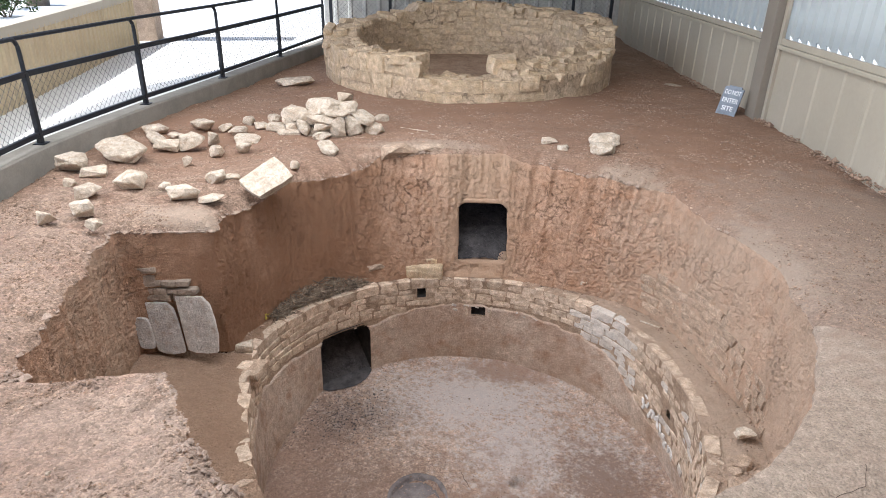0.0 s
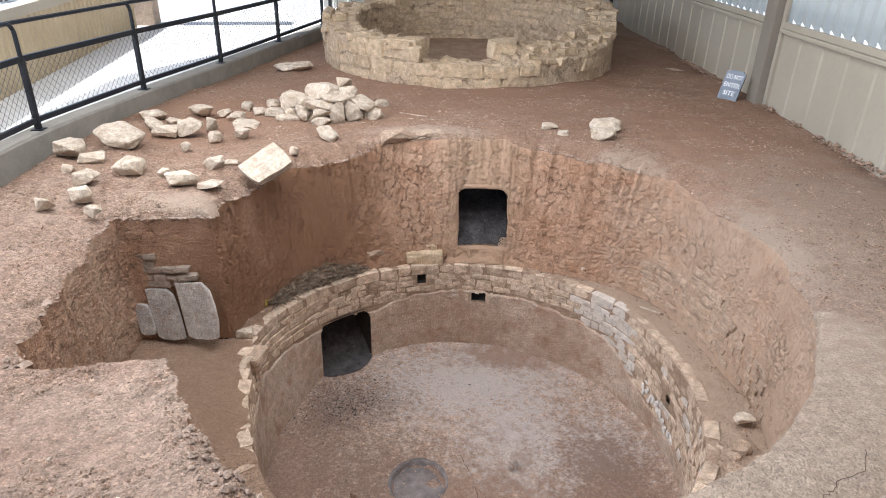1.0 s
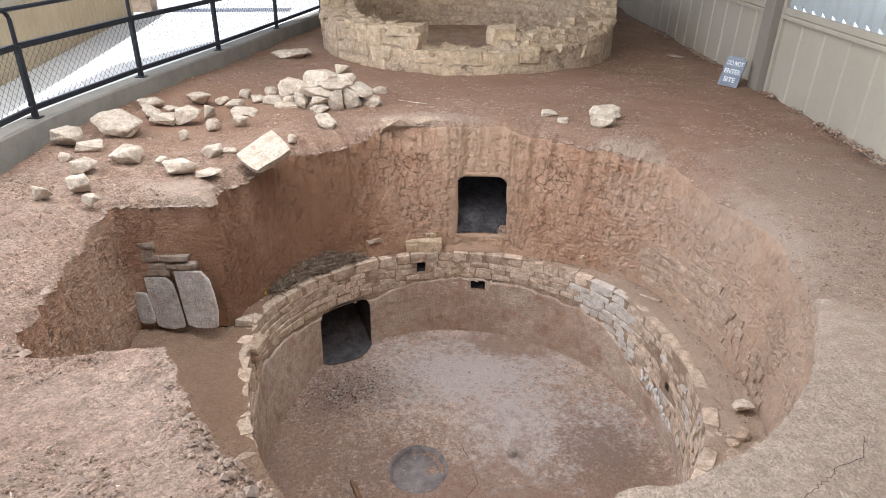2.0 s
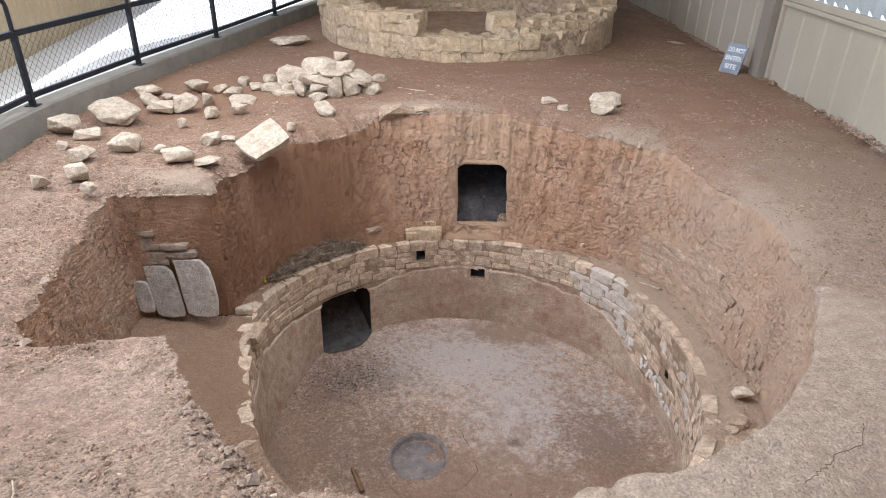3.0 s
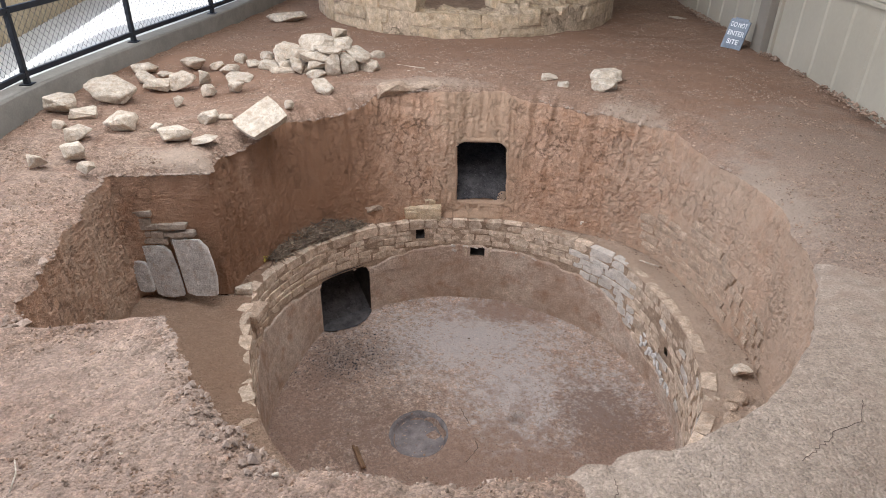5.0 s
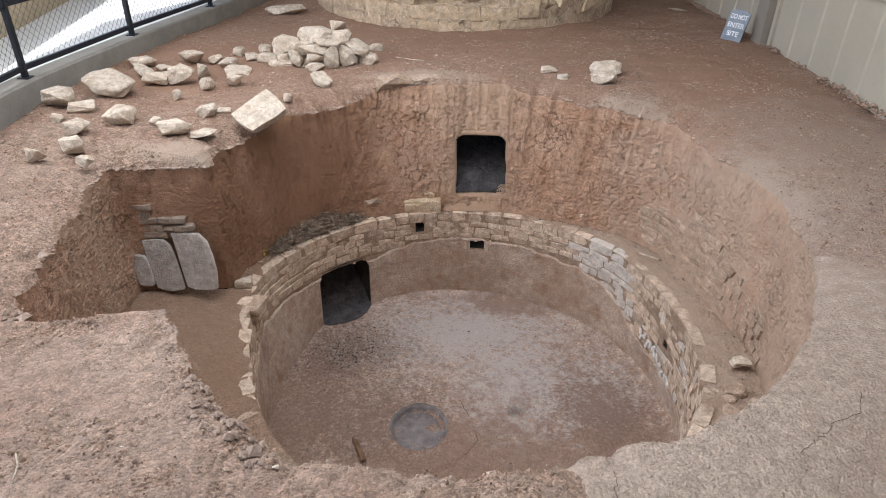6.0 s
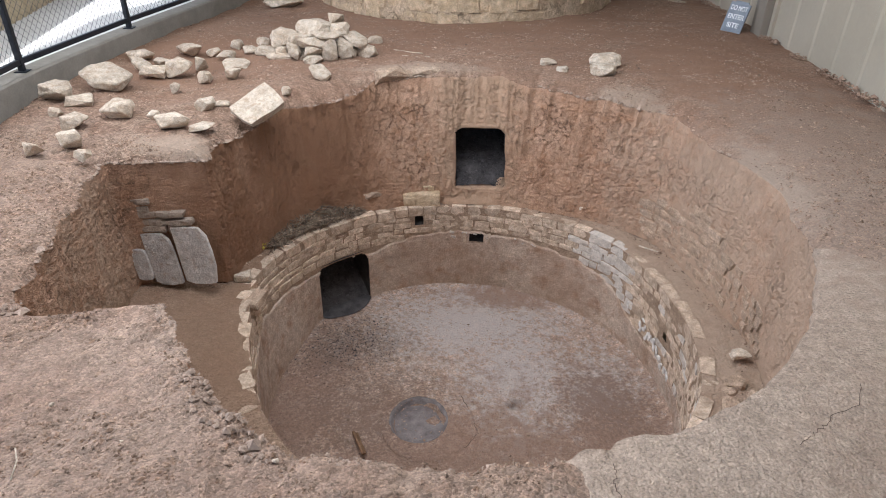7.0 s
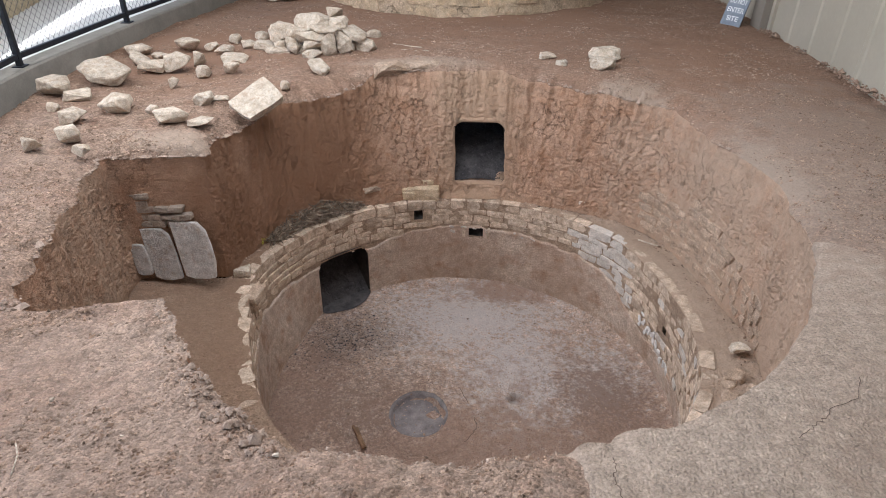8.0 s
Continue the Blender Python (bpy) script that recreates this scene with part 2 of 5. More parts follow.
stain(M_FLOOR, (0.61, 0.56, 0.53), [(0.80, 4.45, 0.42, 0.6), (1.42, 4.45, 0.38, 0.4), (0.35, 5.3, 0.7, 0.45)], 0.55, 1.5, 0.05, 0.9)
stain(M_FLOOR, (0.31, 0.195, 0.14), [(0.2, 3.4, 1.6, 0.8), (1.5, 3.9, 0.5, 0.8), (-1.2, 4.0, 0.5, 0.9), (0.9, 5.75, 0.7, 0.2)], 0.75, 0.9, 0.12, 0.9)
stain(M_FLOOR, (0.18, 0.125, 0.10), [(-0.80, 4.98, 0.5, 0.34), (-1.0, 4.75, 0.32, 0.35), (1.45, 4.2, 0.35, 0.35), (-0.6, 4.1, 0.5, 0.4)], 0.42, 1.6, 0.03, 0.5)
M_PLASTER = surface("mud_plaster", (0.48, 0.355, 0.268), (0.59, 0.465, 0.37), 0.35, 0.012, 0.9, 0.8, third=(0.42, 0.275, 0.19), clod=0.06, pebble=0.012, speck=0.13)
stain(M_PLASTER, (0.34, 0.20, 0.13), [(1.25, 5.55, 0.5, 0.3), (0.0, 5.95, 0.55, 0.14)], 0.35, 0.4, 0.2, 0.8)
M_CEMENT = surface("smoothed_mud_cap", (0.385, 0.292, 0.222), (0.435, 0.338, 0.262), 0.7, 0.010, 0.95, 1.0, clod=0.016, mottle=0.26, pebble=0.013, speck=0.13)
stain(M_CEMENT, (0.33, 0.235, 0.175), [(2.85, 3.2, 0.6, 1.2), (2.5, 1.5, 0.7, 0.5), (2.05, 1.15, 0.4, 0.4)], 0.95, 0.8, 0.12, 1.3)
M_STONE = surface("sandstone", (0.51, 0.38, 0.275), (0.63, 0.495, 0.375), 0.10, 0.008, 0.92, 0.9, third=(0.45, 0.32, 0.22), random_tint=0.14, clod=0.03, mottle=0.3)
M_WHITESTONE = surface("pale_sandstone", (0.53, 0.455, 0.385), (0.61, 0.54, 0.47), 0.12, 0.010, 0.9, 0.8, random_tint=0.09, clod=0.03)
M_RUBBLE = surface("loose_sandstone", (0.50, 0.40, 0.30), (0.645, 0.55, 0.44), 0.09, 0.008, 0.9, 1.0, third=(0.44, 0.33, 0.235), random_tint=0.10, clod=0.03, mottle=0.3)
M_SLAB = surface("grey_slab", (0.55, 0.50, 0.46), (0.68, 0.64, 0.60), 0.12, 0.010, 0.9, 0.8, third=(0.50, 0.41, 0.34), random_tint=0.08, clod=0.04)
M_PACKED = surface("muddy_small_stone", (0.35, 0.275, 0.215), (0.44, 0.355, 0.285), 0.2, 0.010, 0.92, 0.8, random_tint=0.15, clod=0.04)
M_MORTAR = surface("mud_mortar", (0.32, 0.22, 0.15), (0.40, 0.29, 0.205), 0.3, 0.012, 0.95, 0.9, clod=0.03, pebble=0.012, speck=0.12)
M_TOWERMUD = surface("tower_mud", (0.48, 0.35, 0.23), (0.58, 0.44, 0.31), 0.3, 0.012, 0.95, 1.0, clod=0.05, pebble=0.02, speck=0.12, crack=0.22)
M_GRAVEL = surface("black_gravel", (0.04, 0.036, 0.036), (0.085, 0.075, 0.072), 0.1, 0.012, 0.9, 1.0)
M_CONCRETE = surface("grey_concrete", (0.225, 0.205, 0.175), (0.275, 0.25, 0.215), 0.5, 0.02, 0.85, 0.2, mottle=0.08)
M_PAVING = surface("pale_concrete_paving", (0.64, 0.63, 0.61), (0.70, 0.69, 0.67), 1.0, 0.03, 0.85, 0.1, mottle=0.06)
M_BLACK = surface("black_painted_steel", (0.016, 0.018, 0.024), (0.022, 0.025, 0.03), 0.2, 0.01, 0.4, 0.1)
M_PANEL = surface("beige_sheet_metal", (0.37, 0.325, 0.255), (0.41, 0.36, 0.285), 1.2, 0.05, 0.5, 0.0, mottle=0.03)
M_TAN = surface("tan_sheet_metal", (0.42, 0.33, 0.21), (0.47, 0.38, 0.25), 0.8, 0.05, 0.55, 0.0, mottle=0.04)
M_COLUMN = surface("taupe_steel", (0.23, 0.195, 0.16), (0.26, 0.225, 0.185), 0.6, 0.03, 0.5, 0.0, mottle=0.04)
M_ROOF = surface("pale_roof_lining", (0.62, 0.59, 0.54), (0.68, 0.65, 0.60), 1.0, 0.05, 0.8, 0.1)
M_STUCCO = surface("tan_stucco", (0.42, 0.32, 0.24), (0.50, 0.39, 0.30), 0.15, 0.02, 0.95, 0.6)
M_SIGN = surface("grey_sign_paint", (0.20, 0.22, 0.26), (0.26, 0.28, 0.32), 0.1, 0.01, 0.6, 0.1)
M_LETTER = surface("white_lettering", (0.78, 0.78, 0.78), (0.82, 0.82, 0.82), 0.1, 0.02, 0.6, 0.0)
M_TWIG = surface("dry_twigs", (0.13, 0.092, 0.065), (0.32, 0.245, 0.175), 0.05, 0.01, 0.9, 0.3, random_tint=0.5, island=True)
M_WOOD = surface("old_wood", (0.16, 0.09, 0.05), (0.24, 0.14, 0.08), 0.1, 0.01, 0.85, 0.4)
# inside of tunnels and recesses: their shade is put into a near-black colour
M_HOLE_SHADE = surface("hollow_shade_colour", (0.035, 0.03, 0.027), (0.06, 0.05, 0.045), 0.1, 0.02, 0.9, 0.3)
M_HEARTH = surface("ash_grey_clay", (0.16, 0.135, 0.13), (0.22, 0.19, 0.18), 0.15, 0.012, 0.9, 0.5)

# ---- the plan of the pit ----
CX, CY, KIVA_R = 0.2, 4.13, 1.82
BENCH_Z, FLOOR_Z = -1.25, -2.23
# degrees round the pit's middle, distance of the rim, height of the rim
RIM_EAST = [(0, 2.21, -0.12), (13.4, 2.18, -0.12), (21.3, 2.15, -0.12), (35.9, 2.36, -0.08), (51, 2.22, -0.05), (72, 2.16, -0.03), (78, 2.23, 0.04),
            (94, 2.16, 0.04), (110.8, 2.25, 0.0), (118, 2.10, -0.08), (128.5, 2.04, -0.08), (137, 2.12, -0.05), (147.4, 1.99, -0.08), (160.6, 2.01, -0.08), (168.5, 1.92, -0.08)]
RIM_WEST = [(171, 2.26, -0.08), (174, 2.62, -0.06), (182, 2.58, -0.04), (191, 2.5, 0.0), (202.4, 2.58, 0.0), (215, 2.72, 0.0), (218.3, 2.66, 0.0), (222, 2.27, 0.0), (224.6, 2.13, 0.0),
            (233.3, 2.27, 0.0), (245.5, 2.46, 0.0), (252.6, 2.54, 0.0), (267, 2.49, 0.0), (281.7, 2.47, 0.0), (294.2, 2.44, 0.0), (306.2, 2.36, -0.05),
            (319.1, 2.26, -0.08), (329, 2.23, -0.1), (335.8, 2.22, -0.1), (349.4, 2.14, -0.12)]
RIM = np.array(RIM_EAST + RIM_WEST, float)
# degrees, distance of the foot of the cut earth
FOOT = np.array([(0, 2.08), (7, 2.04), (18, 2.07), (30, 2.13), (37, 2.12), (50, 2.02), (62, 1.93), (90, 1.88), (110, 1.88), (130, 1.98), (150, 1.99), (160, 1.98), (168.5, 1.95), (171, 2.2), (174, 2.6),
                 (190, 2.5), (202, 2.55), (217, 2.65), (222, 2.3), (228, 2.25), (245, 2.4), (270, 2.45), (295, 2.4), (320, 2.25), (340, 2.2), (352, 2.15)], float)


def round_list(deg, table, column):
    return np.interp(np.asarray(deg) % 360, np.r_[table[:, 0], 360], np.r_[table[:, column], table[0, column]])


def rim_samples(step=0.0115):
    """Angles round the pit so spaced that the rim is cut into even steps."""
    d = np.linspace(0, 360, 7201)[:-1]
    r = round_list(d, RIM, 1)
    x, y = r * np.cos(np.radians(d)), r * np.sin(np.radians(d))
    s = np.r_[0, np.cumsum(np.hypot(np.diff(np.r_[x, x[0]]), np.diff(np.r_[y, y[0]])))]
    n = int(s[-1] / step)
    return np.interp(np.arange(n) * s[-1] / n, s, np.r_[d, 360])


ANG = rim_samples()


def smooth_round(a, times=6):
    for _ in range(times):
        a = (np.roll(a, 1) + 2 * a + np.roll(a, -1)) / 4
    return a


RIM_R = smooth_round(round_list(ANG, RIM, 1), 5)
RIM_Z = smooth_round(round_list(ANG, RIM, 2), 60)
FOOT_R = smooth_round(round_list(ANG, FOOT, 1), 14)
COS, SIN = np.cos(np.radians(ANG)), np.sin(np.radians(ANG))
around = np.c_[COS * 2.2, SIN * 2.2, 0 * COS]
SHARP = np.where((ANG > 285) | (ANG < 25), 0.35, 1.0)
SHARP = smooth_round(SHARP, 300)
RIM_R = RIM_R + SHARP * (0.036 * fbm(around + 5, 0.22, 4, 3, 0.6) + 0.016 * vnoise(around, 0.05, 9))
RIM_Z = RIM_Z + SHARP * 0.018 * fbm(around, 0.15, 3, 12)
MOUND = smooth_round(((ANG > 214) & (ANG < 262)).astype(float), 40)
ALCOVE = np.clip(1 - np.abs(ANG - 195) / 28, 0, 1) ** 0.5
FOOT_Z = BENCH_Z + 0.14 * ALCOVE


def ring(radius, z):
    return np.c_[CX + radius * COS, CY + radius * SIN, z + 0 * COS]


def lay(name, rings, material, label, category, skip=None):
    v = np.concatenate(rings)
    ob = new(name, mesh_of(name, v, grid_faces(len(rings), len(ANG), True, skip), material))
    return tagged(ob, label, category, kind="structure")


# ground: one sheet from the rim outwards
steps = [0.0]
while steps[-1] < 60:
    steps.append(steps[-1] + 0.010 * 1.013 ** len(steps))
steps = np.array(steps)
rings = []
for k, s in enumerate(steps):
    lip = np.exp(-s / 0.06)
    step_s = 0.010 + 0.013 * s
    base = ring(RIM_R + s, RIM_Z * np.exp(-s / 0.35))
    rough = min(1.0, s / 0.25)
    base[:, 2] -= lip * (0.02 + 0.035 * SHARP) * (1 - 0.75 * MOUND)
    soft = np.clip(1 - SHARP, 0, 1)
    amp = 0.016 * (1 - 0.6 * soft)
    base[:, 2] += amp * fbm(base, 0.35, 4, 20) * min(1.0, s / 0.05 + 0.3) + 0.035 * vnoise(base, 1.3, 31) * rough
    base[:, 2] += (1 - 0.7 * soft) * (0.005 * min(1, 0.03 / step_s) * vnoise(base, 0.055, 23) + 0.007 * np.clip(2.2 - step_s / 0.011, 0, 1) * vnoise(base, 0.027, 24)
                                        + 0.008 * min(1, 0.03 / step_s) * np.clip(vnoise(base, 0.05, 25) - 0.35, 0, 1)) * (s < 12)
    base[:, 2] -= 0.18 * np.clip((-3.42 - base[:, 0]) / 0.3, 0, 1)
    rings.append(base)
RIM_TOP = rings[0]
ground = lay("ground", rings[::-1], M_SOIL, "reddish-brown dry gritty soil surface round the excavated pit", "ground")

# cut earth wall, from the rim down to the bench
rows = 190
rings, hole = [], np.zeros((rows - 1, len(ANG)), bool)
for k in range(rows):
    u = k / (rows - 1)
    r = RIM_R + (FOOT_R - RIM_R) * u ** 0.8
    z = RIM_TOP[:, 2] + (FOOT_Z - RIM_TOP[:, 2]) * u
    p = ring(r, z)
    env = min(1.0, u * 10) * min(1.0, (1 - u) * 12 + 0.15)
    q = p * np.array([1, 1, 0.6])
    calm = 1 - 0.6 * np.clip(1 - np.abs(ANG - 135) / 32, 0, 1)
    east = np.clip(1 - np.abs((ANG - 8 + 180) % 360 - 180) / 30, 0, 1) ** 0.5
    low = east * np.clip((u - 0.5) / 0.12, 0, 1)
    d = 0.017 * fbm(q, 0.34, 3, 40, 0.45) * (1 - 0.8 * low)
    calm = calm * (1 - 0.85 * low) * (1 - 0.8 * east * np.clip((0.3 - u) / 0.1, 0, 1))
    marks = p * np.array([1, 1, 0.27])
    seam = np.clip(0.06 - np.abs(vnoise(p * np.array([1.2, 1.2, 0.55]), 0.24, 53) + 0.6 * vnoise(p, 0.06, 54)), 0, 1) / 0.06
    d += calm * 0.014 * seam * np.clip(0.5 + 1.5 * vnoise(p, 0.4, 55), 0, 1)
    picks = np.clip(vnoise(marks, 0.034, 47) + 0.4 * vnoise(p, 0.2, 45), -0.15, 1)
    d += calm * (0.006 * picks + 0.008 * vnoise(marks, 0.021, 48) + 0.008 * vnoise(p, 0.015, 46) + 0.007 * np.clip(vnoise(p, 0.06, 49) - 0.3, 0, 1))
    crumble = np.clip(1 - u / 0.16, 0, 1)
    d += SHARP * crumble * (0.022 * np.clip(vnoise(p, 0.055, 61), 0, 1) + 0.010 * vnoise(p, 0.028, 62))
    d = d * env
    p[:, 0] += d * COS
    p[:, 1] += d * SIN
    rings.append(p)


def in_round_rect(x, z, x0, x1, z0, z1, r):
    dx = np.maximum(np.maximum(x0 + r - x, x - x1 + r), 0)
    dz = np.maximum(np.maximum(z0 + r - z, z - z1 + r), 0)
    return np.hypot(dx, dz) < r


V3 = np.array(rings)
mid = (V3[:-1] + V3[1:]) / 2
TUN = (0.175, 0.70, -1.10, -0.475)
hole = in_round_rect(mid[:, :, 0], mid[:, :, 2], *TUN, 0.1) & (mid[:, :, 1] > CY)
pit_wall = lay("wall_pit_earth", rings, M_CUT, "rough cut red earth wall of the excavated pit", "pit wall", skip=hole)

# how far the round lining stands inside its circle on the west side, at its top and at its foot
TOP_IN = np.array([(0, 0.06), (8, 0.075), (20, 0.06), (34, 0), (158, 0), (167, 0.03), (175, 0.12), (188, 0.21), (202, 0.21), (215, 0.16), (250, 0), (335, 0), (352, 0.05)], float)
FOOT_IN = np.array([(0, 0), (138, 0), (155, 0.15), (165, 0.18), (182, 0.20), (202, 0.22), (215, 0.18), (250, 0)], float)


def batter(deg, z):
    u = np.clip((BENCH_Z - z) / (BENCH_Z - FLOOR_Z), 0, 1)
    return round_list(deg, TOP_IN, 1) * (1 - u) + round_list(deg, FOOT_IN, 1) * u


# bench between the cut earth and the masonry
rings = []
for k in range(26):
    u = k / 25
    p = ring(FOOT_R + 0.03 + (KIVA_R - 0.006 - batter(ANG, BENCH_Z) - FOOT_R - 0.03) * u, FOOT_Z + (BENCH_Z - 0.002 - FOOT_Z) * u ** 1.5)
    p[:, 2] += 0.022 * fbm(p, 0.2, 5, 70, 0.6) * (1 - 0.6 * u)
    rings.append(p)
bench = lay("bench_floor", rings, M_BENCH, "trodden earth ledge between the cut earth and the masonry lining", "ledge")

# ---- the round masonry lining ----
PL_TOP = np.array([(0, -2.0), (20, -1.95), (28, -1.85), (36, -1.66), (50, -1.58), (90, -1.53), (110, -1.60), (118, -1.66), (145, -1.64), (180, -1.62), (280, -1.76), (340, -2.0)], float)
KN = 760
KANG = np.arange(KN) * 360 / KN
KC, KS = np.cos(np.radians(KANG)), np.sin(np.radians(KANG))
DOOR = (119.5, 138.0, -2.36, -1.655)
NICHES = [(100.3, 103.1, -1.44, -1.35), (80.3, 85.2, -1.66, -1.55), (6.9, 9.0, -1.69, -1.62)]


def lined(name, z_top, z_low, rows, radius, material, label, relief, seed, lip=0.0):
    rings = []
    for k in range(rows):
        u = k / (rows - 1)
        z = z_top + (z_low - z_top) * u
        p = np.c_[CX + radius * KC, CY + radius * KS, z + 0 * KC]
        d = relief * fbm(p, 0.25, 4, seed) + (lip if k == 0 else 0.0) - batter(KANG, p[:, 2])
        p[:, 0] += d * KC
        p[:, 1] += d * KS
        rings.append(p)
    v = np.array(rings)
    m = (v[:-1] + v[1:]) / 2
    a = np.broadcast_to(KANG + 180 / KN, m.shape[:2])
    gap = in_round_rect(a * 0.0318, m[:, :, 2], DOOR[0] * 0.0318, DOOR[1] * 0.0318, DOOR[2], DOOR[3], 0.09)
    for a0, a1, z0, z1 in NICHES:
        gap |= (a > a0) & (a < a1) & (m[:, :, 2] > z0) & (m[:, :, 2] < z1)
    ob = new(name, mesh_of(name, v.reshape(-1, 3), grid_faces(rows, KN, True, gap), material))
    return tagged(ob, label, "wall", kind="structure")


lining = lined("wall_masonry_lining", np.full(KN, BENCH_Z - 0.005), np.full(KN, FLOOR_Z - 0.05), 60, KIVA_R + 0.0, M_MORTAR, "curved wall of coursed tan sandstone in mud mortar", 0.006, 80)
pl_top = smooth_round(round_list(KANG, PL_TOP, 1), 8)
pl_top = pl_top + 0.035 * fbm(np.c_[KC, KS, 0 * KC], 0.12, 4, 85)
plaster = lined("wall_plaster", pl_top, np.full(KN, FLOOR_Z - 0.04), 56, KIVA_R - 0.016, M_PLASTER, "stained tan mud plaster on the lower curved wall", 0.008, 90, lip=0.03)


def stone_mesh(name, seed, material, power=12.0, skew=0.10, rough=0.03):
    """A worn building stone in a unit cube: skewed corners, rounded edges, pitted faces."""
    rnd = random.Random(seed)
    bm = bmesh.new()
    bmesh.ops.create_cube(bm, size=1.0)
    bmesh.ops.subdivide_edges(bm, edges=bm.edges[:], cuts=2, use_grid_fill=True)
    pull = {(a, b, c): Vector([rnd.uniform(-skew, skew) for _ in range(3)]) for a in (0, 1) for b in (0, 1) for c in (0, 1)}
    for v in bm.verts:
        p = v.co * 2
        p = p / max(1e-6, (abs(p.x) ** power + abs(p.y) ** power + abs(p.z) ** power) ** (1 / power)) * max(abs(c) for c in p)
        f = [0.5 + 0.5 * c for c in p]
        off = Vector()
        for (a, b, c), d in pull.items():
            off += d * (f[0] if a else 1 - f[0]) * (f[1] if b else 1 - f[1]) * (f[2] if c else 1 - f[2])
        v.co = p * 0.5 + off + rough * Vector(noise.noise_vector(p * 1.7 + Vector((seed * 3.1, 0, 0))))
    return bm_mesh(name, bm, material, False)


WALL_STONES = [stone_mesh("stone", 100 + k, M_STONE, 16.0, 0.07, 0.02) for k in range(12)]
PALE_STONES = [stone_mesh("stone", 200 + k, M_WHITESTONE, 16.0, 0.07, 0.02) for k in range(5)]


def set_stone(meshes, parent, x, y, z, yaw, size, tip=0.0):
    ob = new("stone", meshes[RNG.randint(len(meshes))])
    ob.parent = parent
    ob.matrix_basis = pose(x, y, z, RNG.uniform(-2, 2), RNG.uniform(-2, 2) + tip, yaw + (180 if RNG.rand() < 0.5 else 0)) @ Matrix.Diagonal((*size, 1))
    return ob


def kiva_courses():
    z, course = BENCH_Z + 0.006, 0
    heights = [0.098, 0.062, 0.07, 0.058, 0.078, 0.066, 0.085, 0.07, 0.08, 0.075]
    while course < 10:
        h = heights[course]
        a = -42 + RNG.uniform(0, 3)
        while a < 212:
            w = RNG.uniform(0.09, 0.22) if course else RNG.uniform(0.13, 0.27)
            da = math.degrees(w / KIVA_R)
            m = a + da / 2
            zc = z - h / 2
            low = float(round_list(m, PL_TOP, 1)) - 0.02
            blocked = DOOR[0] - da / 2 < m < DOOR[1] + da / 2 and zc - h / 2 < DOOR[3]
            for a0, a1, z0, z1 in NICHES:
                blocked |= a0 - da / 2 < m < a1 + da / 2 and zc - h / 2 < z1 and zc + h / 2 > z0
            if zc - h * 0.35 > low and not blocked:
                r = KIVA_R + 0.042 + RNG.uniform(-0.004, 0.004) - float(batter(m, zc))
                pale = (27 < m < 51 and (course > 0 or m < 42) and RNG.rand() < 0.9) or (m < 12 and 0 < course and RNG.rand() < 0.22)
                c, s = math.cos(radians(m)), math.sin(radians(m))
                tall = h * RNG.uniform(0.9, 1.05)
                set_stone(PALE_STONES if pale else WALL_STONES, lining, CX + r * c, CY + r * s, zc + RNG.uniform(-0.006, 0.006), m + 90, (w - 0.004, 0.10, tall), RNG.uniform(-2.5, 2.5))
            a += da
        z -= h
        course += 1


# floor of the round room
def kiva_floor():
    n = 260
    rings = []
    for k in range(70):
        r = (KIVA_R + 0.03) * (1 - k / 69) + 0.0005
        t = np.arange(n) * 2 * math.pi / n
        p = np.c_[CX + r * np.cos(t), CY + r * np.sin(t), np.full(n, FLOOR_Z)]
        p[:, 2] += 0.010 * fbm(p, 0.4, 5, 110)
        at_door = np.clip(1.6 - np.abs(np.degrees(t) - 128.7) / 9, 0, 1)
        p[:, 2] += (0.05 * (1 - at_door) - 0.02 * at_door) * np.clip((r - KIVA_R + 0.13) / 0.13, 0, 1) ** 2
        hx, hy = (p[:, 0] + 0.13) / 0.245, (p[:, 1] - 3.96) / 0.265
        p[:, 2] -= 0.06 * np.clip((1.0 - np.hypot(hx, hy)) / 0.2, 0, 1)
        p[:, 2] -= 0.09 * np.clip((1.0 - np.hypot(p[:, 0] - 0.71, p[:, 1] - 4.15) / 0.07) / 0.3, 0, 1)
        p[:, 2] -= 0.015 * np.clip((1.0 - np.hypot(p[:, 0] - 0.41, p[:, 1] - 4.7) / 0.09) / 0.5, 0, 1)
        rings.append(p)
    ob = new("floor", mesh_of("floor", np.concatenate(rings), grid_faces(70, n, True), M_FLOOR))
    return tagged(ob, "packed earth floor with pale ash-grey patches", "floor", kind="structure")


floor = kiva_floor()

# ---- the tunnels ----
def tunnel(name, outline, axis, depth, material, label):
    """A hole of that outline, shade put into its colour, running back along an axis."""
    n = len(outline)
    verts, faces = [], []
    for k in range(5):
        u = k / 4
        for p in outline:
            q = Vector(p) + Vector(axis) * depth * u
            verts.append((q.x, q.y, q.z + 0.1 * u))
    for k in range(4):
        for i in range(n):
            faces.append((k * n + i, k * n + (i + 1) % n, (k + 1) * n + (i + 1) % n, (k + 1) * n + i))
    faces.append(tuple(4 * n + i for i in range(n)))
    ob = new(name, mesh_of(name, verts, faces, material))
    return tagged(ob, label, "tunnel", kind="structure")


def rounded(x0, x1, z0, z1, r, n=5):
    pts = []
    for cx, cz, a in ((x1 - r, z1 - r, 0), (x0 + r, z1 - r, 90), (x0 + r, z0 + r, 180), (x1 - r, z0 + r, 270)):
        for k in range(n + 1):
            t = radians(a + 90 * k / n)
            pts.append((cx + r * math.cos(t), cz + r * math.sin(t)))
    return pts


